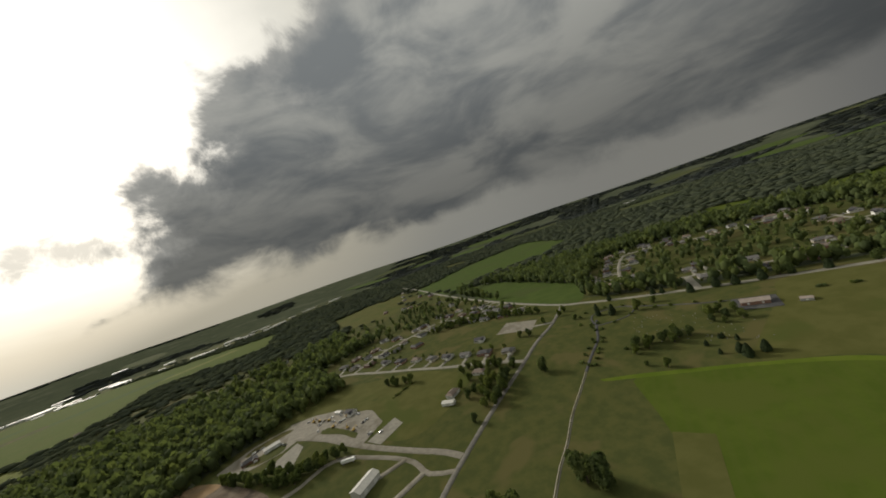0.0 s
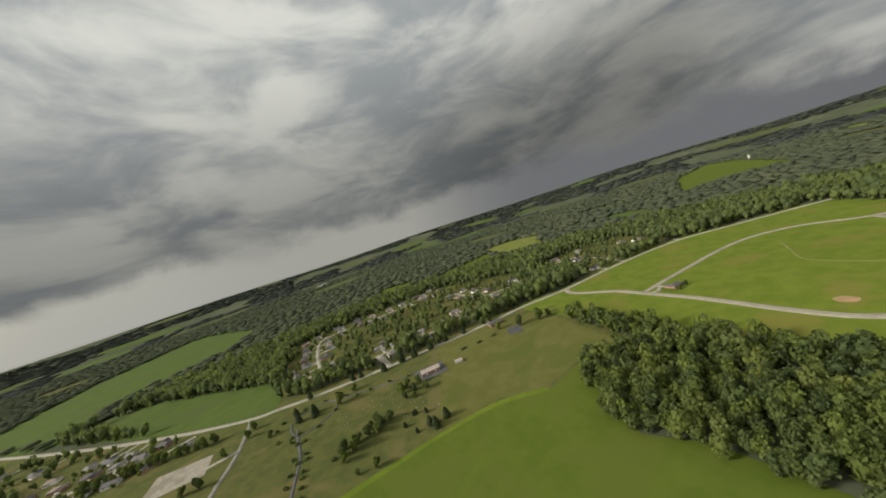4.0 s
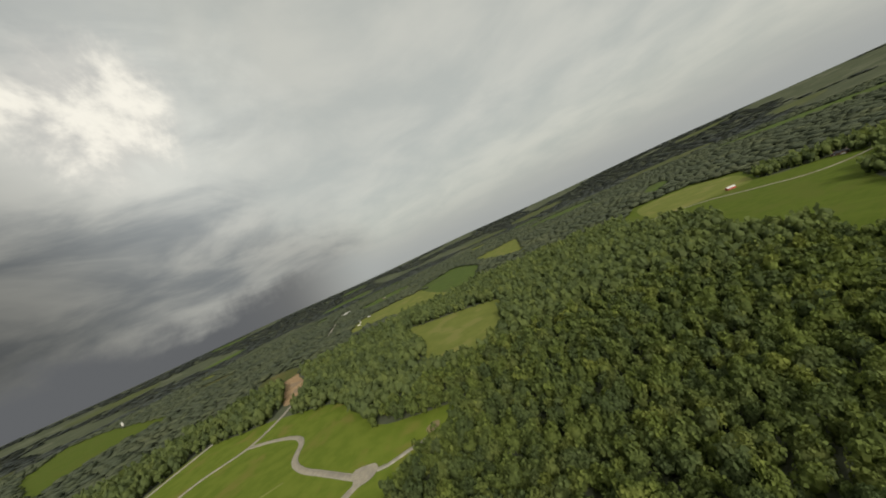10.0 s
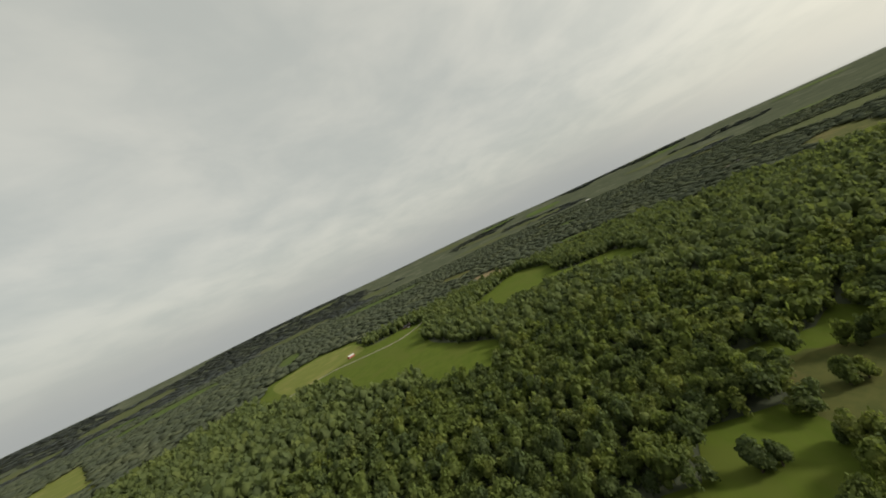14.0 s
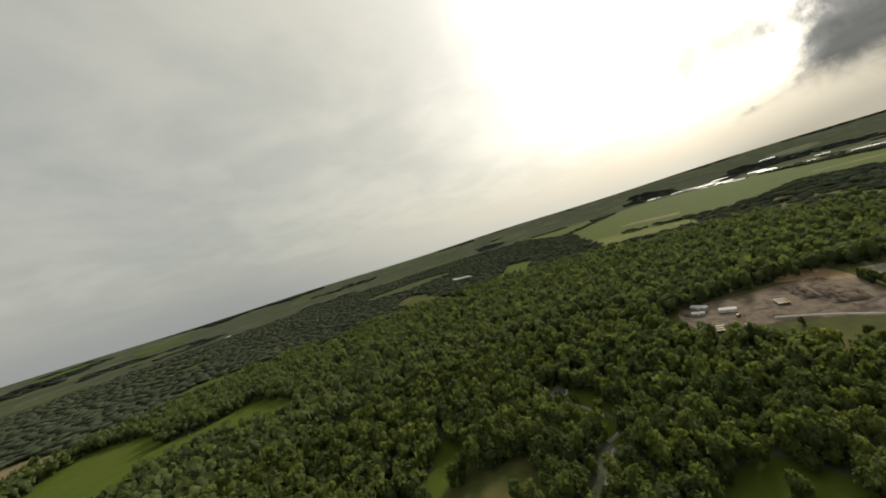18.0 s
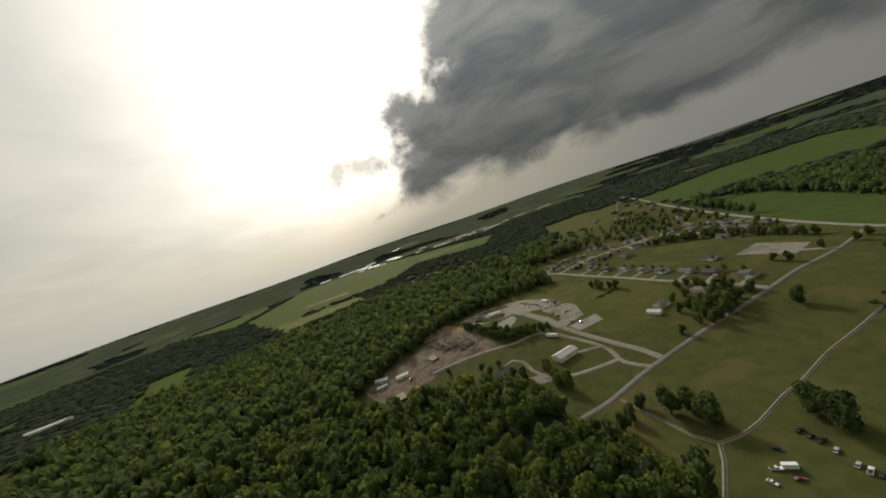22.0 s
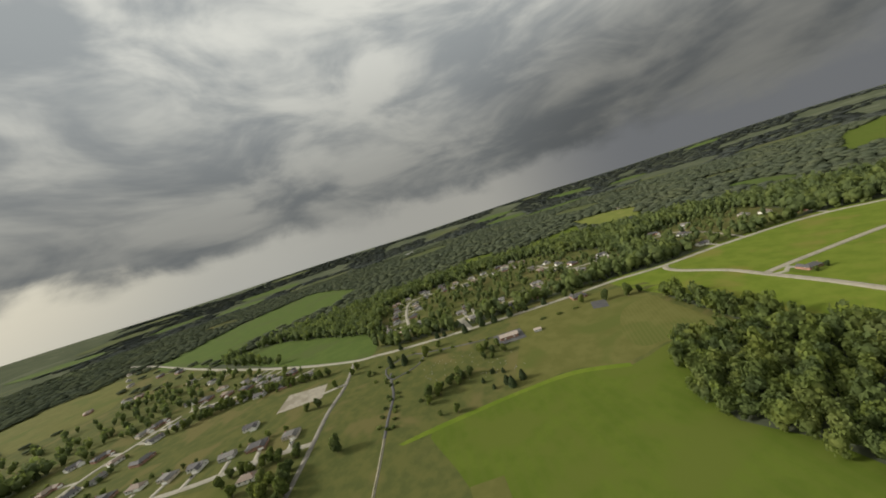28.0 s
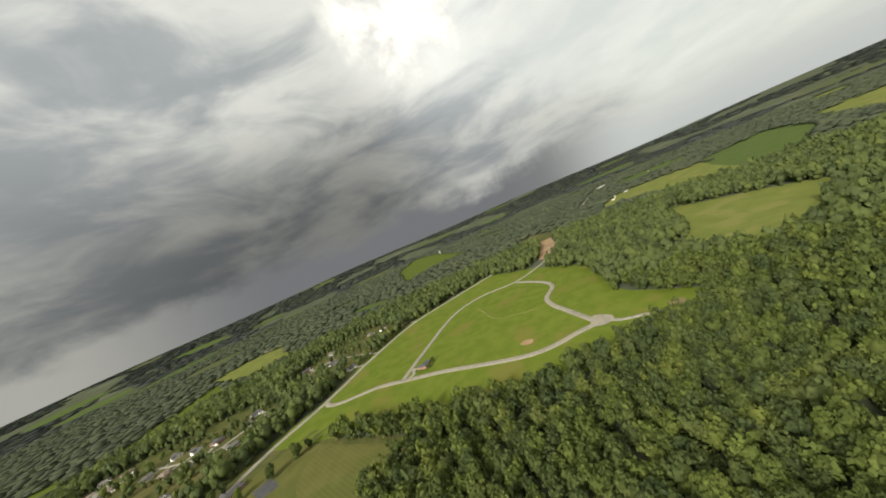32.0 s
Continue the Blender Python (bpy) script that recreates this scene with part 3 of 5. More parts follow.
for k, (p, say) in enumerate(((GLADE_STRIP, "narrow grassy strip between trees"), (GLADE_LOW, "grassy clearing along a gravel drive"), (WOOD_YARD, "small yard round a house in the woods"), (WOOD_YARD_SOUTH, "small yard round a house in the woods"), (YARD_SOUTH, "worn grass round the log yard's sheds"))):
    drape("field_%d" % (80 + k), grow(p, 6.0), 0.236 + 0.012 * k, M["meadow"] if k > 1 else M["lush"], label=say)
drape("field_10", grow(GLADE_WEST, 7.0), 0.240, M["lush"], label="small grassy glade")
drape("field_11", grow(YARD_WEST, 7.0), 0.252, M["lush"], label="grassy yard round a house in the woods")
drape("field_12", grow(CROP_NORTH, 7.0), 0.264, M["crop"], label="large crop field beyond the highway")
drape("field_13", grow(CROP_HWY, 7.0), 0.276, M["crop"], label="crop field beside the highway")
drape("field_14", grow(TAN_NORTH, 7.0), 0.288, M["olive"], label="dry olive pasture")
drape("field_15", grow(PLAIN_WEST, 7.0), 0.300, M["lush"], label="wide green plain below the town")
drape("field_16", grow(TAN_EAST, 7.0), 0.312, M["hay"], label="pale hay field in the woods")
drape("field_17", grow(GREEN_EAST, 7.0), 0.324, M["lush"], label="far green pasture")
for k, (p, mat, say) in enumerate(((LONG_EAST, "lush", "long green pasture among woods"), (SMALL_EAST, "lush", "small green pasture among woods"), (TAN_SOUTH, "tan", "small tan stubble field"),
                                  (STRIP_WEST, "meadow", "narrow pasture in the western woods"), (GREEN_WEST, "lush", "green pasture in the western woods"),
                                  (TAN_WEST, "hay", "pale hay strip at the foot of the wooded slope"), (PLAIN_SOUTH, "lush", "long green band of the far river plain"))):
    drape("field_%d" % (70 + k), grow(p, 7.0), 0.36 + 0.012 * k, M[mat], label=say)
for i, p in enumerate(THIN):
    drape("lawn_%d" % (i + 1), p, 0.05 + 0.01 * i, M["meadow"], label="lawns between houses and trees", category="lawn")
for k, (x, y, w, d, turn, mat, say) in enumerate(((-1500, 1330, 420, 120, 0.75, "crop", "dark green crop field on the plain"), (-1750, 1080, 380, 110, 0.85, "meadow", "olive pasture on the plain"), (-1240, 1480, 300, 80, 0.7, "hay", "pale hay field on the plain"),
                                                 (-2000, 1250, 300, 120, 0.8, "crop", "dark green crop field on the plain"), (-1420, 780, 230, 90, 0.7, "tan", "tan stubble field on the plain"))):
    c, q = math.cos(turn), math.sin(turn)
    drape("field_%d" % (60 + k), [(x + (u * w * c - v * d * q) / 2, y + (u * w * q + v * d * c) / 2) for u, v in ((-1, -0.9), (0.2, -1), (1, -0.8), (0.9, 1), (-0.8, 0.9))], 0.5 + 0.02 * k, M[mat], 60, say, soft=False)
# details of the near meadow
drape("field_18", [(230, 185), (276, 166), (240, 146), (214, 126), (190, 106), (190, 74), (172, 30), (155, 0), (126, -17), (60, 14), (40, 108), (20, 125), (56, 226), (70, 290), (80, 296), (115, 279), (160, 255), (203, 226)],
      0.25, M["lush"], label="bright green field of young grass")
drape("field_19", [(56, 224), (76, 210), (25, 131), (4, 141)], 0.35, M["olive"], 12, label="mown runway strip of dry grass", soft=False)
drape("field_20", [(160, 258), (205, 230), (236, 188), (275, 170), (309, 131), (366, 206), (398, 258), (352, 322), (296, 362), (255, 330), (210, 300), (180, 280)], 0.20, M["olive"], label="dry olive meadow round the hall")
drape("field_51", [(262, 186), (276, 172), (309, 131), (354, 190), (372, 214), (340, 232), (306, 226), (270, 206)], 0.27, M["mown"], 12, label="mown hay meadow with faint rows")
drape("field_52", [(48, 309), (80, 297), (115, 280), (160, 256), (203, 228), (232, 188), (228, 184), (200, 222), (157, 252), (114, 274), (78, 291), (50, 304)], 0.31, M["lime"], 8, label="lime green strip along the field's edge")

HIGHWAY = [(-330, 1800), (-230, 1516), (-113, 1120), (-25, 850), (47, 661), (102, 546), (131, 514), (160, 483), (234, 420), (298, 372), (360, 328), (430, 285), (487, 238), (586, 178), (694, 92), (750, -10), (800, -116), (860, -260)]
ROAD_A = [(-170, 150), (-137, 195), (-127, 209), (-108, 245), (-93, 269), (-69, 304), (-43, 339), (-9, 382), (25, 428), (61, 468), (99, 529), (104, 540)]
LANE = [(-62, 177), (-53, 184), (-42, 198), (-25, 228), (-13, 245), (6, 277), (24, 301), (44, 328)]
LANE_DARK = [(44, 328), (60, 349), (85, 380), (97, 405), (110, 430)]
FORK_W = [(-62, 177), (-75, 181), (-86, 189), (-101, 199), (-120, 212)]
FORK_S = [(-62, 177), (-61, 163), (-62, 149), (-64, 125)]
LOOP_A = [(490, 236), (472, 228), (460, 207), (455, 176), (450, 153), (433, 121), (404, 64), (369, 8), (349, -30), (344, -60), (345, -88), (342, -112)]
LOOP_B = [(433, 121), (497, 85), (590, 30), (636, -12), (655, -67), (642, -131), (668, -190), (714, -252)]
LOOP_C = [(642, -131), (590, -147), (540, -154), (508, -146), (475, -118), (440, -108), (400, -109), (345, -112)]
STREET = [(-300, 575), (-262, 557), (-210, 520), (-152, 482), (-98, 445), (-50, 421), (-5, 391)]
IND_DRIVE = [(-94, 272), (-110, 284), (-136, 297), (-179, 320), (-216, 343), (-250, 366), (-289, 386)]
MILL_LANE = [(-100, 258), (-123, 264), (-138, 284), (-158, 297), (-183, 308), (-209, 318), (-230, 314), (-245, 296), (-268, 281), (-300, 255), (-325, 225)]
road("road_1", HIGHWAY, 7.2, M["concrete"], "pale two-lane highway past the suburb", 0.55)
road("road_2", ROAD_A, 4.6, M["asphalt"], "grey asphalt country road through the meadow", 0.5)
road("road_3", LANE, 2.0, M["gravel"], "pale gravel lane across the meadow", 0.45)
road("road_4", LANE_DARK, 2.6, M["fresh"], "dark asphalt lane into the cemetery", 0.45)
road("road_5", FORK_W, 2.1, M["gravel"], "gravel lane joining the country road", 0.4)
road("road_6", FORK_S, 2.1, M["gravel"], "gravel lane into the trees", 0.42)
for way in (LANE, FORK_W, FORK_S):
    ribbon("grass_strip", way, [(-0.34, 0.40), (-0.26, 0.66), (0.0, 0.70), (0.26, 0.66), (0.34, 0.40)], M["meadow"], 5.0, "strip of grass between the ruts of the lane", "grass strip")
road("road_7", LOOP_A, 7.2, M["beige_road"], "pale beige loop road of an empty subdivision", 0.5, 0.12)
road("road_8", LOOP_B, 6.4, M["beige_road"], "pale beige branch of the loop road", 0.46, 0.12)
road("road_9", LOOP_C, 7.0, M["beige_road"], "curving pale beige street back to the turning circle", 0.48, 0.12)
road("road_10", STREET, 6.0, M["concrete"], "concrete street lined with houses", 0.46)
road("road_11", IND_DRIVE, 6.4, M["gravel"], "pale drive into the depot", 0.46)
road("road_12", MILL_LANE, 4.6, M["gravel"], "gravel track to the log yard", 0.44)


# ---------------------------------------------------------------- trees
rng = np.random.default_rng(7)


def lumps(count, seed):
    """Centres and radii of the leafy lobes of a crown of radius 1 whose foot is at 0."""
    r = np.random.default_rng(seed)
    out = [(0.0, 0.0, 1.05, 0.74)]
    for i in range(count):
        a, e = i * 2.4 + r.uniform(-0.5, 0.5), -0.85 + 1.85 * ((i * 0.618) % 1.0)
        d = r.uniform(0.48, 0.70) * math.cos(e * 1.1)
        out.append((d * math.cos(a), d * math.sin(a), 1.05 + 0.74 * math.sin(e * 1.3), r.uniform(0.27, 0.43)))
    return np.array(out)


def crown(leaves, lobes, seed, size, core=1, low=0):
    """Vertices and quads of a crown: leaf sprays on lumpy lobes round a lumpy core."""
    r = np.random.default_rng(seed)
    lb = lumps(lobes, seed)
    pick = r.choice(len(lb), leaves, p=lb[:, 3] ** 2 / (lb[:, 3] ** 2).sum())
    d = r.normal(size=(leaves, 3))
    d[:, 2] = np.where(d[:, 2] < -0.4, -d[:, 2], d[:, 2])
    d /= np.linalg.norm(d, axis=1)[:, None]
    c = lb[pick, :3] + d * lb[pick, 3:4] * r.uniform(0.85, 1.12, (leaves, 1))
    nrm = d + r.normal(size=(leaves, 3)) * 0.45
    nrm /= np.linalg.norm(nrm, axis=1)[:, None]
    side = np.cross(nrm, r.normal(size=(leaves, 3)))
    side /= np.linalg.norm(side, axis=1)[:, None]
    up = np.cross(nrm, side)
    s = size * r.uniform(0.6, 1.3, (leaves, 1))
    quad = np.stack([c - side * s - up * s * r.uniform(0.3, 1, (leaves, 1)), c + side * s * 0.9 - up * s * 0.5, c + side * s * r.uniform(0.3, 1, (leaves, 1)) + up * s,
                     c - side * s * 0.6 + up * s * 0.8], 1).reshape(-1, 3)
    faces = np.arange(leaves * 4).reshape(-1, 4)
    if core:
        bm = bmesh.new()
        for x, y, z, q in lb[:core]:
            bmesh.ops.create_icosphere(bm, subdivisions=1, radius=q * (0.85 if leaves > 60 else 1.0), matrix=Matrix.Translation((x, y, z)) @ Matrix.Diagonal((1, 1, 0.9, 1)))
        bm.verts.index_update()
        cv = np.array([v.co[:] for v in bm.verts])
        cf = np.array([[v.index for v in f.verts] + [f.verts[2].index] for f in bm.faces])
        bm.free()
        return quad, faces, cv, cf[:, :3]
    return quad, faces, np.zeros((0, 3)), np.zeros((0, 3), int)


def fill_mesh(name, verts, loops, starts, mat, smooth=False):
    me = bpy.data.meshes.new(name)
    me.vertices.add(len(verts))
    me.vertices.foreach_set("co", np.ascontiguousarray(verts, np.float32).ravel())
    me.loops.add(len(loops))
    me.loops.foreach_set("vertex_index", np.ascontiguousarray(loops, np.int32))
    me.polygons.add(len(starts))
    me.polygons.foreach_set("loop_start", np.ascontiguousarray(starts, np.int32))
    me.materials.append(mat)
    if smooth:
        me.polygons.foreach_set("use_smooth", np.ones(len(starts), bool))
    me.update(calc_edges=True)
    return me


def crown_mesh(name, tpl, mat, radius, tall):
    q, qf, c, cf = tpl
    v = np.concatenate([q, c]) * (radius, radius, tall)
    loops = np.concatenate([qf.ravel(), (cf + len(q)).ravel()])
    starts = np.concatenate([np.arange(len(qf)) * 4, len(qf) * 4 + np.arange(len(cf)) * 3])
    return fill_mesh(name, v, loops, starts, mat)


def forest(name, places, templates, mat, label):
    """Many trees in one mesh: places are x, y, radius, height scale, turn."""
    vs, ls, ss, tints, nv, nl = [], [], [], [], 0, 0
    kinds = rng.integers(0, len(templates), len(places))
    for k, (q, qf, c, cf) in enumerate(templates):
        p = places[kinds == k]
        if not len(p):
            continue
        base = np.concatenate([q, c])
        z = np.array([height(x, y) for x, y in p[:, :2]])
        ca, sa = np.cos(p[:, 4]), np.sin(p[:, 4])
        x = base[None, :, 0] * ca[:, None] - base[None, :, 1] * sa[:, None]
        y = base[None, :, 0] * sa[:, None] + base[None, :, 1] * ca[:, None]
        v = np.stack([x * p[:, 2:3] + p[:, 0:1], y * p[:, 2:3] + p[:, 1:2], base[None, :, 2] * p[:, 3:4] + z[:, None]], 2).reshape(-1, 3)
        lq = (qf.ravel()[None] + (np.arange(len(p)) * len(base))[:, None]).ravel() + nv
        lc = (cf.ravel()[None] + len(q) + (np.arange(len(p)) * len(base))[:, None]).ravel() + nv
        vs.append(v)
        tints.append(np.repeat(rng.random(len(p)), len(base)))
        ls += [lq, lc]
        ss += [nl + np.arange(len(lq) // 4) * 4, nl + len(lq) + np.arange(len(lc) // 3) * 3]
        nv += len(v)
        nl += len(lq) + len(lc)
    me = fill_mesh(name, np.concatenate(vs), np.concatenate(ls), np.concatenate(ss), mat, len(templates[0][1]) < 20)
    me.attributes.new("tint", "FLOAT", "POINT").data.foreach_set("value", np.concatenate(tints).astype(np.float32))
    return tagged(new(name, me), label, "woods", "", "stuff")


def trunk_mesh(name, tall, radius, limbs=5, seed=0):
    r = random.Random(seed)
    bm = bmesh.new()

    def limb(a, b, r0, r1):
        a, b = Vector(a), Vector(b)
        m = Matrix.Translation((a + b) / 2) @ (b - a).to_track_quat("Z", "Y").to_matrix().to_4x4()
        bmesh.ops.create_cone(bm, segments=7, radius1=r0, radius2=r1, depth=(b - a).length, matrix=m)

    limb((0, 0, -0.6), (0, 0, tall * 0.45), radius * 1.25, radius * 0.8)
    limb((0, 0, tall * 0.45), (0.2, 0.1, tall * 0.85), radius * 0.8, radius * 0.25)
    for i in range(limbs):
        a, z = i * 2.4 + r.random(), tall * r.uniform(0.35, 0.55)
        d = tall * r.uniform(0.18, 0.28)
        limb((0, 0, z), (d * math.cos(a), d * math.sin(a), z + tall * 0.22), radius * 0.45, radius * 0.15)
    me = bpy.data.meshes.new(name)
    bm.to_mesh(me)
    bm.free()
    me.materials.append(M["bark"])
    return me


def tree_kind(seed, leaves=950, radius=6.0, tall=8.2, size=0.085):
    ob = new("tree")
    c = new("crown", crown_mesh("crown", crown(leaves, 16, seed, size, 99), M["leaf"], radius, tall))
    t = new("trunk", trunk_mesh("trunk", tall * 1.6, 0.42, seed=seed))
    c.parent = t.parent = ob
    return ob


def cedar_kind(seed):
    """A dense dark cone of drooping sprays."""
    r = np.random.default_rng(seed)
    n = 620
    h = r.uniform(0.06, 1.0, n)
    a = r.uniform(0, 2 * math.pi, n)
    w = (1 - h) ** 0.55 * np.minimum(1.0, 0.62 + h * 1.5) * 0.95 * r.uniform(0.75, 1.08, n) + 0.04
    c = np.stack([w * np.cos(a), w * np.sin(a), h], 1)
    out = np.stack([np.cos(a), np.sin(a), 0.5 + 0 * a], 1) + r.normal(size=(n, 3)) * 0.35
    side = np.cross(out, (0, 0, 1.0))
    side /= np.linalg.norm(side, axis=1)[:, None]
    up = np.cross(side, out)
    up /= np.linalg.norm(up, axis=1)[:, None]
    s = 0.135 * r.uniform(0.7, 1.3, (n, 1)) * (1.2 - h[:, None] * 0.7)
    q = np.stack([c - side * s - up * s * 0.4, c + side * s - up * s * 0.4, c + side * s * 0.3 + up * s * 0.6, c - side * s * 0.3 + up * s * 0.6], 1).reshape(-1, 3)
    ring = 8
    core = np.array([(0.76 * (1 - k / 4) ** 0.6 * math.cos(2 * math.pi * j / ring), 0.76 * (1 - k / 4) ** 0.6 * math.sin(2 * math.pi * j / ring), 0.07 + 0.88 * k / 4) for k in range(5) for j in range(ring)])
    cf = []
    for k in range(4):
        for j in range(ring):
            a0, b0 = k * ring + j, k * ring + (j + 1) % ring
            cf += [(a0, b0, b0 + ring), (a0, b0 + ring, a0 + ring)]
    ob = new("cedar_tree")
    cr = new("crown", crown_mesh("cedar_crown", (q, np.arange(n * 4).reshape(-1, 4), core, np.array(cf)), M["cedar"], 2.7, 7.4))
    t = new("trunk", trunk_mesh("cedar_trunk", 3.0, 0.2, 0, seed))
    cr.parent = t.parent = ob
    return ob


def stand(ob, x, y, scale=1.0, turn=0.0, tall=1.0):
    """Moves a thing onto the ground there."""
    ob.matrix_basis = Matrix.Translation((x, y, height(x, y))) @ Matrix.Rotation(turn, 4, "Z") @ Matrix.Diagonal((scale, scale, scale * tall, 1))
    return ob


def clone(ob, x, y, scale=1.0, turn=0.0, tall=1.0):
    c = copy_thing(ob, Matrix())
    return stand(c, x, y, scale, turn, tall)


def line_distance(p, line):
    """Distances of the points p from a polyline."""
    best = np.full(len(p), 1e9)
    for (x0, y0), (x1, y1) in zip(line, line[1:]):
        dx, dy = x1 - x0, y1 - y0
        t = np.clip(((p[:, 0] - x0) * dx + (p[:, 1] - y0) * dy) / max(dx * dx + dy * dy, 1e-6), 0, 1)
        best = np.minimum(best, np.hypot(p[:, 0] - x0 - t * dx, p[:, 1] - y0 - t * dy))
    return best


def many_inside(p, poly):
    c = np.zeros(len(p), bool)
    for (x0, y0), (x1, y1) in zip(poly, poly[1:] + poly[:1]):
        if y0 == y1:
            continue
        hit = ((y0 > p[:, 1]) != (y1 > p[:, 1])) & (p[:, 0] < (x1 - x0) * (p[:, 1] - y0) / (y1 - y0) + x0)
        c ^= hit
    return c


CLEAR = []  # (x, y, radius) kept free of woodland trees
LINES = [(HIGHWAY, 12), (ROAD_A, 8), (LOOP_B, 10), (STREET, 16), (FORK_S, 5)]


def wood_places(r0, r1, gap, size, edge=1.5):
    n = int(2 * r1 / gap)
    g = (np.arange(n) - n / 2) * gap
    p = np.stack(np.meshgrid(g, g), 2).reshape(-1, 2)
    p[:, 0] += (np.round(p[:, 1] / gap) % 2) * gap / 2
    p += rng.uniform(-0.36, 0.36, p.shape) * gap
    r = np.hypot(p[:, 0], p[:, 1])
    p = p[(r >= r0) & (r < r1)]
    for poly in OPEN:
        p = p[~many_inside(p, poly)]
        p = p[line_distance(p, poly + poly[:1]) > edge]
    for poly, keep in zip(THIN, DENSE):
        hit = many_inside(p, poly)
        p = p[~hit | (rng.random(len(p)) < keep)]
    for line, d in LINES:
        p = p[line_distance(p, line) > d]
    for x, y, d in CLEAR:
        p = p[np.hypot(p[:, 0] - x, p[:, 1] - y) > d]
    k = len(p)
    rad = size * rng.uniform(0.72, 1.3, k)
    for poly in THIN[:3]:
        rad[many_inside(p, poly)] *= 0.70
    return np.column_stack([p, rad, rad * rng.uniform(1.05, 1.6, k), rng.uniform(0, 6.28, k)])


# ---------------------------------------------------------------- buildings
def tone(name, rgb, amount=0.15, scale=0.8, rough=0.8, objects=0.25, **more):
    lo, hi = [c * (1 - amount) for c in rgb], [min(c * (1 + amount), 0.9) for c in rgb]
    return material(name, lo, hi, scale, rough, objects=objects, **more)


B = dict(
    brick=tone("red_brown_brick", (0.26, 0.15, 0.11)), beige=tone("beige_siding", (0.50, 0.45, 0.37)), white=tone("white_siding", (0.60, 0.59, 0.55), 0.08),
    grey=tone("grey_siding", (0.36, 0.36, 0.35)), roof_grey=tone("grey_shingles", (0.125, 0.12, 0.115), 0.2, 1.5), roof_brown=tone("brown_shingles", (0.17, 0.135, 0.11), 0.2, 1.5),
    roof_dark=tone("dark_shingles", (0.065, 0.063, 0.066), 0.2, 1.5), tin=tone("weathered_tin", (0.50, 0.50, 0.48), 0.12, 0.4, 0.55, 0.1, metal=0.3),
    white_tin=tone("white_tin", (0.50, 0.49, 0.45), 0.08, 0.4, 0.5, 0.1), tan_roof=tone("tan_metal_roof", (0.29, 0.245, 0.215), 0.1, 0.4, 0.6, 0.0),
    glass=tone("dark_window_glass", (0.03, 0.035, 0.04), 0.1, 1.0, 0.12, 0.0, spec=0.6), trim=tone("white_trim", (0.78, 0.78, 0.75), 0.04, 1.0, 0.6, 0.0),
    wood=tone("brown_boards", (0.20, 0.12, 0.075), 0.2, 1.0), red=tone("barn_red", (0.30, 0.06, 0.045), 0.15, 0.8),
    rubber=tone("rubber", (0.025, 0.025, 0.025), 0.1, 3.0, 0.9, 0.0), chrome=tone("grey_metal", (0.4, 0.4, 0.4), 0.1, 1.0, 0.35, 0.0, metal=0.8),
    car_white=tone("white_car_paint", (0.78, 0.78, 0.77), 0.03, 1.0, 0.25, 0.0, spec=0.6), car_black=tone("black_car_paint", (0.02, 0.02, 0.022), 0.1, 1.0, 0.2, 0.0, spec=0.6),
    car_silver=tone("silver_car_paint", (0.42, 0.43, 0.44), 0.05, 1.0, 0.3, 0.0, spec=0.6), car_red=tone("maroon_car_paint", (0.20, 0.035, 0.06), 0.1, 1.0, 0.25, 0.0, spec=0.6),
    yellow=tone("machine_yellow", (0.46, 0.31, 0.07), 0.1, 1.0, 0.5, 0.0), stone=tone("grey_stone", (0.26, 0.255, 0.235), 0.15, 1.5, 0.7, 0.3),
)


def part(name, bm, mat, parent, label=""):
    me = bpy.data.meshes.new(name)
    bmesh.ops.recalc_face_normals(bm, faces=bm.faces)
    bm.to_mesh(me)
    bm.free()
    me.materials.append(mat)
    ob = new(name, me)
    ob.parent = parent
    if label:
        ob["label"] = label
    return ob


def box(bm, x0, x1, y0, y1, z0, z1, bevel=0.0):
    r = bmesh.ops.create_cube(bm, size=1.0, matrix=Matrix.Translation(((x0 + x1) / 2, (y0 + y1) / 2, (z0 + z1) / 2)) @ Matrix.Diagonal((x1 - x0, y1 - y0, z1 - z0, 1)))
    if bevel:
        edges = list({e for v in r["verts"] for e in v.link_edges})
        bmesh.ops.bevel(bm, geom=edges, offset=bevel, segments=1, affect="EDGES")
    return bm


def boxed(*a, **k):
    return box(bmesh.new(), *a, **k)


def prism(outline, y0, y1, bm=None):
    """An (x, z) outline drawn out along y."""
    bm = bm or bmesh.new()
    a = [bm.verts.new((x, y0, z)) for x, z in outline]
    b = [bm.verts.new((x, y1, z)) for x, z in outline]
    bm.faces.new(a)
    bm.faces.new(b[::-1])
    for i in range(len(a)):
        j = (i + 1) % len(a)
        bm.faces.new((a[i], b[i], b[j], a[j]))
    return bm


def gable_walls(x0, x1, y0, y1, high, rise):
    """Walls with gables at the ends of x; the ridge runs along x."""
    bm = bmesh.new()
    m = (y0 + y1) / 2
    pts = [(y0, -0.8), (y1, -0.8), (y1, high), (m, high + rise), (y0, high)]
    a = [bm.verts.new((x0, y, z)) for y, z in pts]
    b = [bm.verts.new((x1, y, z)) for y, z in pts]
    bm.faces.new(a)
    bm.faces.new(b[::-1])
    for i in range(5):
        j = (i + 1) % 5
        bm.faces.new((a[i], b[i], b[j], a[j]))
    return bm


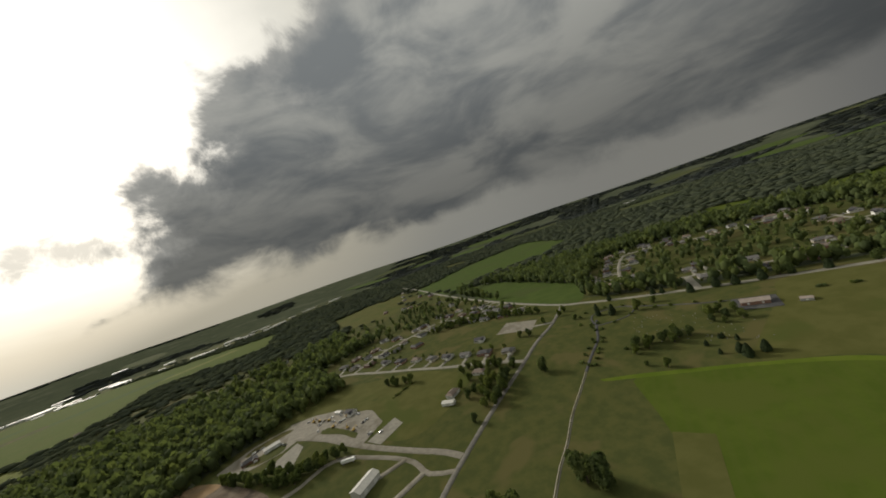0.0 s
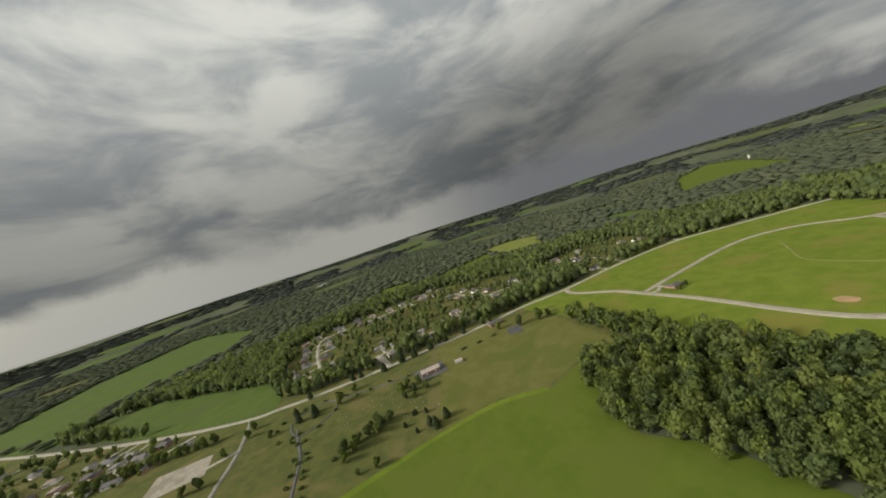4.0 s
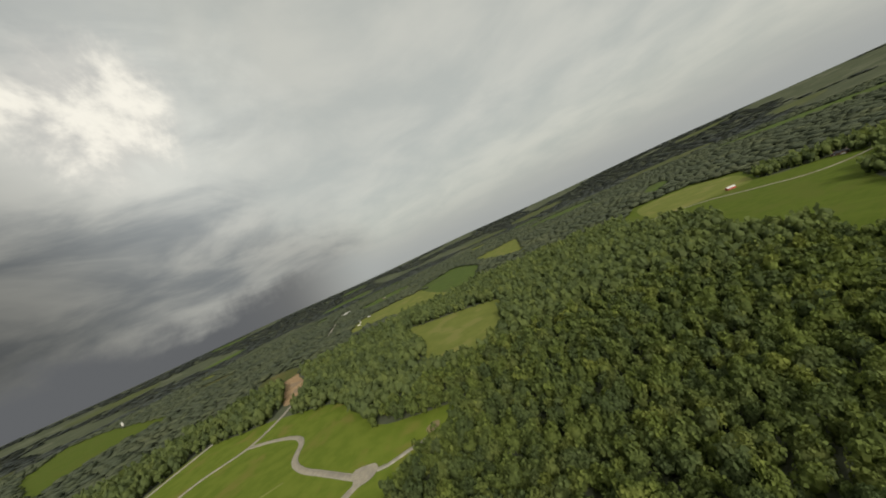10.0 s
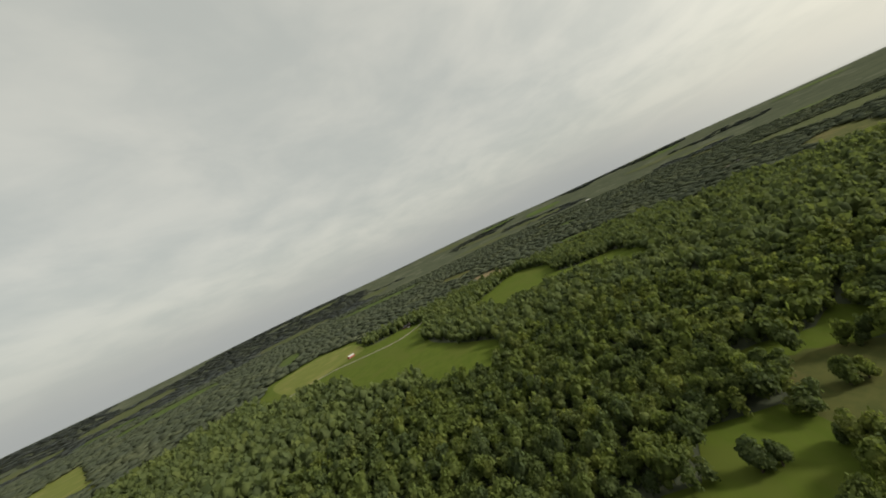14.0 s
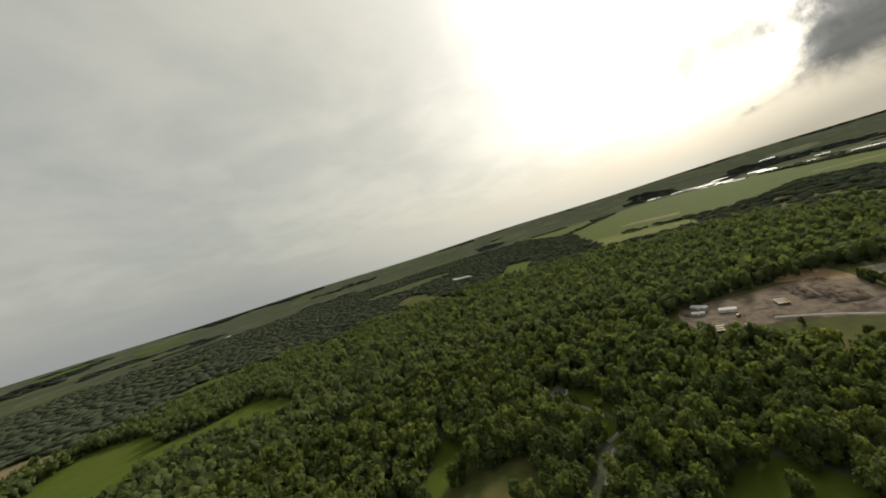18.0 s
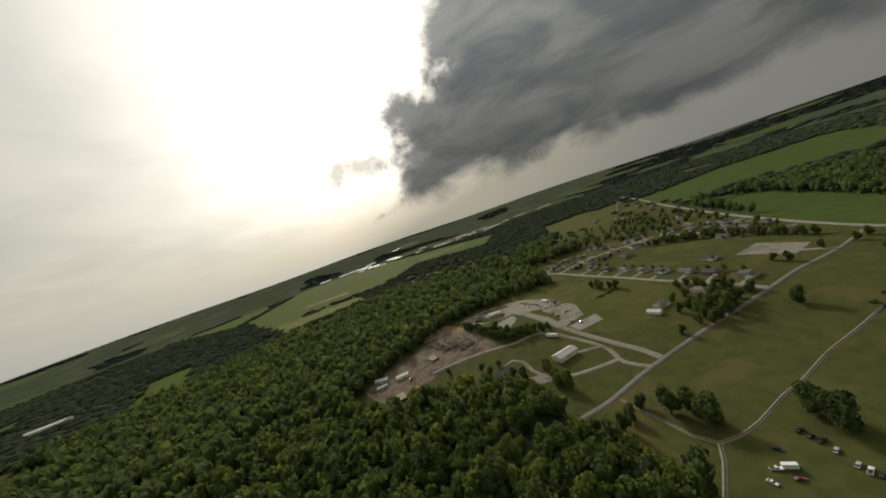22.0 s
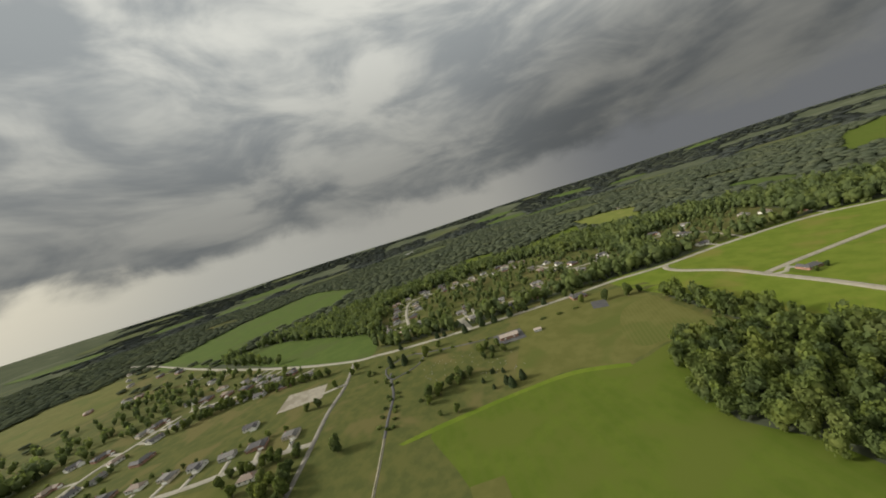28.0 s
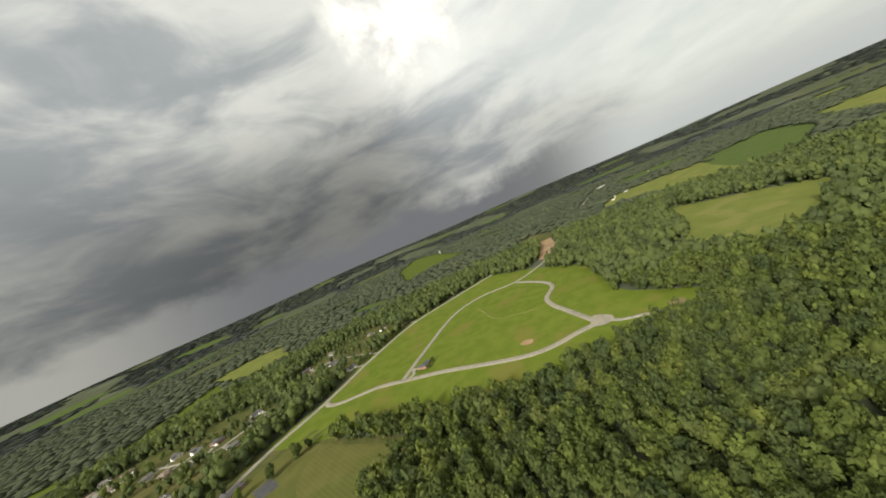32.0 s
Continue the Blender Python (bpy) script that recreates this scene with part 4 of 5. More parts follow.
def roof_slab(x0, x1, ya, za, yb, zb, thick=0.22):
    """One pitch of a roof, from the eave (ya, za) to the ridge (yb, zb)."""
    bm = bmesh.new()
    pts = [(ya, za), (yb, zb), (yb, zb + thick), (ya, za + thick)]
    a = [bm.verts.new((x0, y, z)) for y, z in pts]
    b = [bm.verts.new((x1, y, z)) for y, z in pts]
    bm.faces.new(a)
    bm.faces.new(b[::-1])
    for i in range(4):
        j = (i + 1) % 4
        bm.faces.new((a[i], b[i], b[j], a[j]))
    return bm


def gable_roof(parent, x0, x1, y0, y1, high, rise, mat, over=0.5, name="roof_pitch"):
    m, half = (y0 + y1) / 2, (y1 - y0) / 2
    drop = rise / half * over
    for s, y in ((-1, y0), (1, y1)):
        part(name, roof_slab(x0 - over, x1 + over, y + s * over, high - drop + 0.03, m, high + rise + 0.03), mat, parent)


def hip_roof(parent, x0, x1, y0, y1, high, rise, mat, over=0.5):
    bm = bmesh.new()
    x0, x1, y0, y1 = x0 - over, x1 + over, y0 - over, y1 + over
    half, m = (y1 - y0) / 2, (y0 + y1) / 2
    lo = [bm.verts.new(p) for p in ((x0, y0, high - 0.1), (x1, y0, high - 0.1), (x1, y1, high - 0.1), (x0, y1, high - 0.1))]
    up = [bm.verts.new(p) for p in ((x0, y0, high + 0.12), (x1, y0, high + 0.12), (x1, y1, high + 0.12), (x0, y1, high + 0.12))]
    r0, r1 = bm.verts.new((x0 + half, m, high + rise)), bm.verts.new((x1 - half, m, high + rise))
    bm.faces.new(lo[::-1])
    for i in range(4):
        j = (i + 1) % 4
        bm.faces.new((lo[i], lo[j], up[j], up[i]))
    bm.faces.new((up[0], up[1], r1, r0))
    bm.faces.new((up[2], up[3], r0, r1))
    bm.faces.new((up[1], up[2], r1))
    bm.faces.new((up[3], up[0], r0))
    part("roof", bm, mat, parent)


def window(parent, x, y, z, w, h, axis):
    """A framed window on a wall that faces along -y, y, -x or x."""
    t = 0.06
    if axis in ("-y", "y"):
        s = -1 if axis == "-y" else 1
        f = part("window", boxed(x - w / 2 - 0.1, x + w / 2 + 0.1, min(y, y + s * t), max(y, y + s * t), z - 0.1, z + h + 0.1), B["trim"], parent)
        part("pane", boxed(x - w / 2, x + w / 2, min(y + s * 0.02, y + s * (t + 0.03)), max(y + s * 0.02, y + s * (t + 0.03)), z, z + h), B["glass"], f)
    else:
        s = -1 if axis == "-x" else 1
        f = part("window", boxed(min(x, x + s * t), max(x, x + s * t), y - w / 2 - 0.1, y + w / 2 + 0.1, z - 0.1, z + h + 0.1), B["trim"], parent)
        part("pane", boxed(min(x + s * 0.02, x + s * (t + 0.03)), max(x + s * 0.02, x + s * (t + 0.03)), y - w / 2, y + w / 2, z, z + h), B["glass"], f)


def house_kind(wall, roof, hip=True, long=17.0, deep=10.0, wing=True):
    """A one-storey family house; its front, with the garage wing, faces -y."""
    ob = new("house")
    x0, x1, y0, y1 = -long / 2, long / 2, -deep / 2, deep / 2
    rise = 2.9 if hip else 2.6
    if hip:
        part("wall", boxed(x0, x1, y0, y1, -0.8, 2.75), wall, ob)
        hip_roof(ob, x0, x1, y0, y1, 2.75, rise, roof)
    else:
        part("wall", gable_walls(x0, x1, y0, y1, 2.75, rise), wall, ob)
        gable_roof(ob, x0, x1, y0, y1, 2.75, rise, roof)
    gx0, gx1 = (x1 - 7.0, x1 - 0.3)
    front = y0
    if wing:
        front = y0 - 5.0
        bm = gable_walls(front, y0 + 1.0, gx0, gx1, 2.7, 2.3)
        bmesh.ops.transform(bm, matrix=Matrix(((0, 1, 0, 0), (1, 0, 0, 0), (0, 0, 1, 0), (0, 0, 0, 1))), verts=bm.verts)
        part("garage_wall", bm, wall, ob)
        m, half = (gx0 + gx1) / 2, (gx1 - gx0) / 2
        for s, x in ((-1, gx0), (1, gx1)):
            bm = roof_slab(front - 0.4, y0 + 3.4, x + s * 0.4, 2.7 - 0.24, m, 5.06)
            bmesh.ops.transform(bm, matrix=Matrix(((0, 1, 0, 0), (1, 0, 0, 0), (0, 0, 1, 0), (0, 0, 0, 1))), verts=bm.verts)
            part("garage_roof", bm, roof, ob)
    part("garage_door", boxed(gx0 + 0.8, gx1 - 0.8, front - 0.08, front + 0.02, 0.0, 2.2), B["trim"], ob, "white sectional garage door")
    part("door", boxed(-0.6, 0.5, y0 - 0.08, y0 + 0.02, 0.0, 2.1), B["wood"], ob)
    part("chimney", boxed(x0 + 2.2, x0 + 3.1, 0.8, 1.7, 2.4, 6.0, bevel=0.05), B["brick"], ob)
    for x in (x0 + 2.2, x0 + 5.2):
        window(ob, x, y0, 0.9, 1.6, 1.3, "-y")
    for x in (x0 + 3.0, -0.5, x1 - 3.0):
        window(ob, x, y1, 0.9, 1.6, 1.3, "y")
    window(ob, x0, 0.0, 0.9, 1.3, 1.2, "-x")
    window(ob, x1, 1.0, 0.9, 1.3, 1.2, "x")
    return ob


def shed_kind(name, long, deep, high, rise, wall, roof, door=3.5, doors=1, windows=3, roof_over=0.4, ribs=0):
    """A long building under a gable roof; the ridge runs along x."""
    ob = new(name)
    x0, x1, y0, y1 = -long / 2, long / 2, -deep / 2, deep / 2
    part("wall", gable_walls(x0, x1, y0, y1, high, rise), wall, ob)
    gable_roof(ob, x0, x1, y0, y1, high, rise, roof, roof_over)
    slope = rise / (deep / 2)
    for k in range(ribs):
        x = x0 + (k + 0.5) * long / ribs
        for s in (-1, 1):
            part("rib", roof_slab(x - 0.06, x + 0.06, s * (deep / 2 + roof_over), high - slope * roof_over + 0.24, 0, high + rise + 0.24, 0.06), roof, ob)
    part("ridge_cap", boxed(x0 - roof_over, x1 + roof_over, -0.22, 0.22, high + rise + 0.16, high + rise + 0.32), roof, ob)
    for k in range(doors):
        x = x0 + (k + 0.5) * long / doors
        part("door", boxed(x - door / 2, x + door / 2, y0 - 0.1, y0 + 0.02, 0, min(high - 0.5, door * 1.05)), B["trim"], ob)
    for k in range(windows):
        window(ob, x0 + (k + 0.5) * long / windows, y1, 1.0, 1.2, 1.0, "y")
    return ob


def wheel(parent, x, y, r, w=0.24):
    bm = bmesh.new()
    m = Matrix.Translation((x, y, r)) @ Matrix.Rotation(math.pi / 2, 4, "X")
    bmesh.ops.create_cone(bm, cap_ends=True, segments=12, radius1=r, radius2=r, depth=w, matrix=m)
    t = part("wheel", bm, B["rubber"], parent)
    bm = bmesh.new()
    bmesh.ops.create_cone(bm, cap_ends=True, segments=10, radius1=r * 0.58, radius2=r * 0.58, depth=w + 0.04, matrix=m)
    part("rim", bm, B["chrome"], t)


def car_kind(paint, shape="car"):
    ob = new("pickup_truck" if shape == "pickup" else "car")
    if shape == "pickup":
        body, half, n = [(-2.75, 0.45), (2.75, 0.45), (2.8, 0.75), (2.7, 1.05), (1.2, 1.15), (-2.75, 1.15)], 0.98, 5.5
        cabin = [(1.25, 1.15), (0.6, 1.8), (-0.55, 1.85), (-0.75, 1.15)]
        bed = boxed(-2.65, -0.9, -0.85, 0.85, 1.13, 1.19)
    else:
        body, half = [(-2.3, 0.35), (2.3, 0.35), (2.35, 0.62), (2.2, 0.85), (1.0, 0.98), (-1.6, 1.0), (-2.3, 0.95)], 0.9
        cabin = [(1.1, 0.97), (0.35, 1.45), (-1.0, 1.48), (-1.9, 1.0)]
        bed = None
    bm = prism(body, -half, half)
    bmesh.ops.bevel(bm, geom=[e for e in bm.edges], offset=0.07, segments=1, affect="EDGES")
    part("body", bm, paint, ob)
    part("window", prism([(x * 0.99, z - 0.03) for x, z in cabin], -half * 0.86, half * 0.86), B["glass"], ob)
    part("roof", prism([(x * 0.86 - 0.05, z + 0.02) for x, z in cabin[1:3]] + [(cabin[2][0] * 0.86, cabin[2][1] - 0.08), (cabin[1][0] * 0.86, cabin[1][1] - 0.08)], -half * 0.84, half * 0.84), paint, ob)
    if bed:
        part("bed", bed, B["rubber"], ob)
    ends = (max(p[0] for p in body), min(p[0] for p in body))
    for s in (-0.62, 0.62):
        part("headlight", boxed(ends[0] - 0.12, ends[0] + 0.01, s - 0.16, s + 0.16, 0.62, 0.78), B["trim"], ob)
        part("tail_light", boxed(ends[1] - 0.01, ends[1] + 0.08, s - 0.14, s + 0.14, 0.68, 0.86), B["car_red"], ob)
    for x in (-1.45, 1.45) if shape == "car" else (-1.75, 1.75):
        for y in (-half + 0.1, half - 0.1):
            wheel(ob, x, y, 0.34 if shape == "car" else 0.4)
    return ob


def trailer_kind(name, long, wide, z0, z1, mat, axles=(0,)):
    ob = new(name)
    part("body", boxed(-long / 2, long / 2, -wide / 2, wide / 2, z0, z1, bevel=0.08), mat, ob)
    part("roof", boxed(-long / 2 + 0.1, long / 2 - 0.1, -wide / 2 + 0.1, wide / 2 - 0.1, z1 - 0.02, z1 + 0.06), B["trim"], ob)
    part("door", boxed(-long / 2 - 0.04, -long / 2 + 0.02, -wide / 2 + 0.15, wide / 2 - 0.15, z0 + 0.15, z1 - 0.15), B["trim"], ob)
    part("chassis", boxed(-long / 2 + 0.2, long / 2 + 0.9, -0.4, 0.4, z0 - 0.22, z0), B["rubber"], ob)
    part("drawbar", boxed(long / 2 + 0.3, long / 2 + 1.6, -0.08, 0.08, z0 - 0.2, z0 - 0.05), B["rubber"], ob)
    for x in axles:
        for y in (-wide / 2 + 0.12, wide / 2 - 0.12):
            wheel(ob, x, y, 0.45)
    return ob


def truck_kind(mat, bed_mat):
    """A lorry with a cab and a long bed."""
    ob = new("lorry")
    bm = prism([(3.0, 0.6), (4.9, 0.6), (5.0, 1.5), (4.4, 1.7), (4.1, 2.7), (3.0, 2.8)], -1.15, 1.15)
    bmesh.ops.bevel(bm, geom=list(bm.edges), offset=0.08, segments=1, affect="EDGES")
    part("cab", bm, mat, ob)
    part("windscreen", prism([(4.42, 1.75), (4.16, 2.55), (4.2, 2.6), (4.48, 1.75)], -1.0, 1.0), B["glass"], ob)
    part("bed", boxed(-5.0, 2.8, -1.2, 1.2, 1.0, 1.35), B["rubber"], ob)
    part("load", boxed(-4.9, 2.6, -1.15, 1.15, 1.35, 2.5, bevel=0.1), bed_mat, ob)
    for x in (-3.8, -2.6, 3.9):
        for y in (-1.05, 1.05):
            wheel(ob, x, y, 0.5, 0.3)
    return ob


def digger_kind():
    ob = new("excavator")
    for s in (-1.1, 1.1):
        part("track", prism([(-1.9, 0.35), (-1.6, 0), (1.6, 0), (1.9, 0.35), (1.6, 0.85), (-1.6, 0.85)], s - 0.28, s + 0.28), B["rubber"], ob)
    part("house_body", boxed(-2.0, 1.0, -1.25, 1.25, 0.95, 2.0, bevel=0.12), B["yellow"], ob)
    c = part("cab", boxed(-0.2, 1.2, 0.2, 1.25, 1.9, 3.0, bevel=0.1), B["yellow"], ob)
    part("window", boxed(0.0, 1.25, 0.3, 1.3, 2.2, 2.85), B["glass"], c)
    part("boom", prism([(0.8, 1.6), (1.1, 1.5), (3.6, 4.3), (3.3, 4.5)], -0.25, 0.1), B["yellow"], ob)
    part("dipper", prism([(3.2, 4.4), (3.6, 4.5), (4.9, 1.7), (4.6, 1.6)], -0.2, 0.05), B["yellow"], ob)
    part("bucket", prism([(4.4, 1.7), (5.1, 1.6), (5.2, 0.9), (4.5, 0.6), (4.2, 1.0)], -0.6, 0.45), B["rubber"], ob)
    return ob


# side streets and drives
SUB_STREET = [(218, 520), (223, 560), (279, 664), (337, 735), (394, 712), (450, 668), (500, 640), (545, 625), (590, 570)]
SUB_STUB = [(241, 414), (254, 440), (268, 466)]
SUB_SIDE = [(262, 473), (310, 444), (359, 411), (398, 384)]
SUB_EAST = [(560, 520), (539, 484), (512, 415), (532, 384), (575, 350)]
BRANCH = [(-266, 557), (-242, 601), (-209, 646), (-171, 674), (-119, 711)]
BRANCH_B = [(-108, 712), (-57, 677), (5, 617), (60, 605)]
RANCH = [(628, 320), (684, 313), (708, 283), (694, 251), (650, 200), (610, 165)]
SOY_LANE = [(152, -866), (14, -878), (-78, -830), (-150, -800), (-231, -842), (-330, -960)]
GLADE_LANE = [(-35, -132), (-50, -125), (-78, -111), (-106, -95), (-128, -78), (-175, -30), (-230, 10)]
WOOD_DRIVE = [(-305, -8), (-286, 9), (-262, 25), (-246, 24), (-238, 8)]
road("road_13", SUB_STREET, 5.5, M["concrete"], "pale suburban street between houses")
road("road_14", SUB_STUB, 9.0, M["concrete"], "short wide street joining the highway", 0.6)
road("road_15", SUB_SIDE, 4.5, M["concrete"], "narrow pale street along the highway")
road("road_16", SUB_EAST, 4.5, M["concrete"], "pale curving suburban street")
road("road_17", BRANCH, 5.5, M["concrete"], "concrete side street with driveways")
road("road_18", BRANCH_B, 5.0, M["concrete"], "pale street behind a tree belt")
road("road_19", RANCH, 4.5, M["gravel"], "curving gravel drive to a ranch")
road("road_20", SOY_LANE, 4.5, M["gravel"], "farm track along the crop field")
road("road_21", GLADE_LANE, 3.6, M["gravel"], "gravel drive through the glade")
road("road_22", WOOD_DRIVE, 3.6, M["gravel"], "gravel drive of a house in the woods")
road("road_23", [(-128, 267), (-150, 249), (-168, 238), (-190, 234)], 5.0, M["gravel"], "gravel drive to the pole barn")
road("road_24", [(-188, 236), (-205, 244), (-221, 258), (-234, 259), (-239, 248)], 3.6, M["gravel"], "curved drive of a farmhouse")
road("road_25", [(-145, 290), (-160, 282), (-172, 276)], 4.5, M["gravel"], "short drive to the pole barn")
road("road_26", [(37, 486), (67, 474)], 5.0, M["concrete"], "short drive into a parking lot")
road("road_27", [(101, 411), (103, 425), (112, 447), (134, 452), (157, 442), (160, 425), (141, 409), (119, 409), (101, 412)], 1.7, M["fresh"], "narrow dark cemetery loop path", 0.42)
road("road_28", [(158, 436), (182, 406), (208, 376), (228, 358)], 1.8, M["fresh"], "narrow dark path through the cemetery", 0.4)
road("road_29", [(334, -124), (326, -130), (316, -146), (303, -165)], 4.5, M["concrete"], "new concrete drive into the woods", 0.45)
road("road_30", [(452, 101), (446, 104), (438, 104), (431, 112)], 4.0, M["concrete"], "curved white driveway of a new house", 0.4)
road("road_31", [(1230, -640), (1290, -712), (1600, -980), (1952, -1293)], 8.0, M["gravel"], "straight country road past a farm")
drape("turning_circle", [(351, -108), (346, -103), (339, -104), (334, -110), (332, -119), (335, -127), (342, -130), (351, -126), (360, -119), (360, -113)], 0.62, M["beige_road"], 8, "pale beige turning circle at the end of the loop road", "road")
drape("lot_1", [(-318, 432), (-285, 436), (-243, 424), (-196, 394), (-178, 362), (-196, 328), (-222, 346), (-262, 368), (-292, 384), (-300, 400)], 0.4, M["gravel"], 15, "pale gravel depot lot with machines", "parking lot", False)
drape("lot_2", [(-374, 366), (-352, 404), (-312, 428), (-296, 408), (-286, 380), (-296, 364), (-324, 350), (-352, 346)], 0.43, M["gravel"], 15, "gravel yard beside the depot office", "parking lot", False)
drape("lawn_6", [(-256, 378), (-226, 362), (-206, 346), (-204, 353), (-224, 370), (-250, 387)], 0.5, M["meadow"], 8, "grass island in the depot lot", "lawn")
drape("lawn_7", [(-306, 388), (-296, 368), (-318, 356), (-340, 362), (-330, 372)], 0.52, M["meadow"], 8, "grass island beside the depot office", "lawn")
drape("lawn_8", [(-350, 396), (-322, 418), (-306, 414), (-326, 398), (-348, 382)], 0.52, M["meadow"], 8, "grass strip in the depot yard", "lawn")
drape("lot_3", [(-298, 345), (-283, 375), (-270, 362), (-268, 320)], 0.4, M["concrete"], 12, "pale concrete pad", "parking lot", False)
drape("lot_4", [(-190, 333), (-164, 362), (-153, 347), (-174, 322)], 0.4, M["concrete"], 12, "pale concrete parking pad", "parking lot", False)
drape("lot_5", [(-16, 505), (9, 545), (52, 510), (33, 474)], 0.4, M["gravel"], 12, "pale empty parking lot", "parking lot", False)
drape("lot_6", [(230, 358), (260, 336), (243, 312), (213, 334)], 0.4, M["fresh"], 10, "dark asphalt lot round a hall", "parking lot", False)
drape("lot_7", [(348, 282), (358, 266), (338, 252), (328, 268)], 0.4, M["fresh"], 8, "dark asphalt pad beside a house", "parking lot", False)
drape("lot_8", [(-205, 232), (-186, 244), (-178, 232), (-196, 220)], 0.4, M["gravel"], 10, "gravel parking beside trees", "parking lot", False)
drape("log_yard", [(-390, 250), (-386, 300), (-367, 345), (-323, 326), (-269, 287), (-297, 250), (-314, 222), (-322, 196), (-335, 168), (-372, 168), (-398, 180), (-402, 205)], 0.35, M["soil"], 12, "bare brown soil of a log yard", "yard")
drape("bare_patch_1", [(950, -385), (900, -362), (830, -335), (760, -294), (718, -254), (728, -234), (790, -262), (850, -296), (900, -318), (955, -352)], 0.3, M["clay"], 12, "reddish bare soil scar in the woods", "bare soil")
drape("bare_patch_2", [(304, -172), (299, -182), (304, -190), (311, -186), (312, -176)], 0.3, M["tan"], 8, "bare soil at the wood's edge", "bare soil")
drape("bare_patch_3", [(375, -30), (371, -40), (378, -45), (384, -37), (381, -29)], 0.3, M["clay"], 8, "dry brown patch in the grass", "bare soil")
drape("field_21", [(-372, 440), (-300, 560), (-262, 507), (-150, 470), (-100, 432), (-70, 395), (-130, 320), (-180, 335), (-200, 385), (-250, 425), (-310, 438)], 0.22, M["olive"], label="dry pasture behind the depot")
drape("field_22", [(-1052, 43), (-1336, 142), (-1292, 233), (-1040, 136), (-978, 48)], 0.3, M["lush"], label="green pasture in far woods")
drape("field_23", [(100, -880), (143, -1130), (11, -1200), (-80, -1110), (-90, -935), (-40, -905), (10, -890)], 0.45, M["hay"], label="pale pasture beside the farm track")
drape("garden_1", [(430, 88), (440, 104), (452, 100), (458, 84), (446, 74)], 0.3, M["lush"], 8, "lawn round a new house", "lawn")
OPEN += [[(-1052, 43), (-1336, 142), (-1292, 233), (-1040, 136), (-978, 48)]]
ROADS = [HIGHWAY, ROAD_A, STREET, SUB_STREET, SUB_SIDE, SUB_EAST, BRANCH, BRANCH_B, RANCH, LOOP_A, LOOP_B]
LINES += [(SUB_STREET, 9), (SUB_STUB, 9), (SUB_SIDE, 8), (SUB_EAST, 8), (BRANCH, 9), (BRANCH_B, 9), (RANCH, 7), (GLADE_LANE, 5), (WOOD_DRIVE, 5), ([(334, -124), (316, -146), (303, -165)], 6),
          ([(1230, -640), (1290, -712), (1600, -980), (1952, -1293)], 14), ([(945, -366), (880, -336), (830, -318), (760, -280), (714, -246), (668, -190)], 25), ([(241, 414), (300, 372)], 14)]

far_patches = random.Random(5)
done = 0
while done < 72:
    a, r = far_patches.uniform(0, 2 * math.pi), far_patches.uniform(950, 2650) if done < 22 else far_patches.uniform(1250, 4400)
    x, y = r * math.cos(a), r * math.sin(a)
    if any(inside((x, y), p) or min(math.hypot(x - q[0], y - q[1]) for q in p) < (230 if done < 22 else 330) for p in OPEN + THIN):
        continue
    w, d, t = far_patches.uniform(70, 190), far_patches.uniform(35, 80), far_patches.uniform(0, 3.14)
    if done >= 22:
        w, d, t = w * 1.8, d * 2.6, a + math.pi / 2 + far_patches.uniform(-0.5, 0.5)
    poly = []
    for k in range(8):
        b = k * math.pi / 4
        q = far_patches.uniform(0.75, 1.15)
        u, v = w * q * math.cos(b), d * q * math.sin(b)
        poly.append((x + u * math.cos(t) - v * math.sin(t), y + u * math.sin(t) + v * math.cos(t)))
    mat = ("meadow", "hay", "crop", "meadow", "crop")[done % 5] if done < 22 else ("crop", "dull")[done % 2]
    drape("field_%d" % (100 + done), poly, (0.42 if done < 22 else 2.0) + 0.004 * done, M[mat], 60, {"meadow": "far green pasture among woods", "hay": "far pale hay field among woods", "crop": "far dark green crop field", "dull": "far green pasture among woods, dulled by painted haze"}[mat])
    OPEN.append(poly)
    done += 1

ribbon("weed_strip", [(585, -32), (540, -34), (495, -36), (471, -57), (450, -91)], [(-2.0, 0.2), (-1.2, 0.7), (0.3, 0.9), (1.5, 0.5), (2.2, 0.2)], M["hay"], 5.0, "pale strip of tall weeds across mown grass", "weeds")

HOUSES = [house_kind(B["beige"], B["roof_grey"]), house_kind(B["brick"], B["roof_brown"], True, 18), house_kind(B["white"], B["roof_dark"], False, 16), house_kind(B["grey"], B["roof_grey"], False, 15, 9.0, False),
          house_kind(B["brick"], B["roof_dark"], True, 20, 11), house_kind(B["white"], B["roof_brown"], True, 16, 9.5, False)]
LOOKS = ["beige one-storey house with a grey hip roof", "red brick house with a brown hip roof", "white gabled house with a dark shingle roof", "small grey house with a plain gable roof",
         "wide brick house with a dark hip roof", "white cottage with a brown hip roof"]
used = set()


def settle(kinds, looks, i, x, y, turn, scale=1.0, category="house", group="family houses"):
    """Places kind i there; the first call moves the kind itself, the later ones copies."""
    k = kinds[i]
    ob = clone(k, x, y, scale, turn) if k.name in used else stand(k, x, y, scale, turn)
    used.add(k.name)
    tagged(ob, looks[i], category, group)
    ob.location.z += 0.75
    CLEAR.append((x, y, 15.0))
    return ob


def facing(x, y):
    """The turn that faces the nearest street, and the point on it."""
    best = None
    for line in ROADS:
        pts = curve_points(line, 5.0)
        for px, py in pts:
            d = math.hypot(px - x, py - y)
            if best is None or d < best[0]:
                best = (d, px, py)
    d, px, py = best
    return math.atan2(py - y, px - x) + math.pi / 2, d, (px, py)


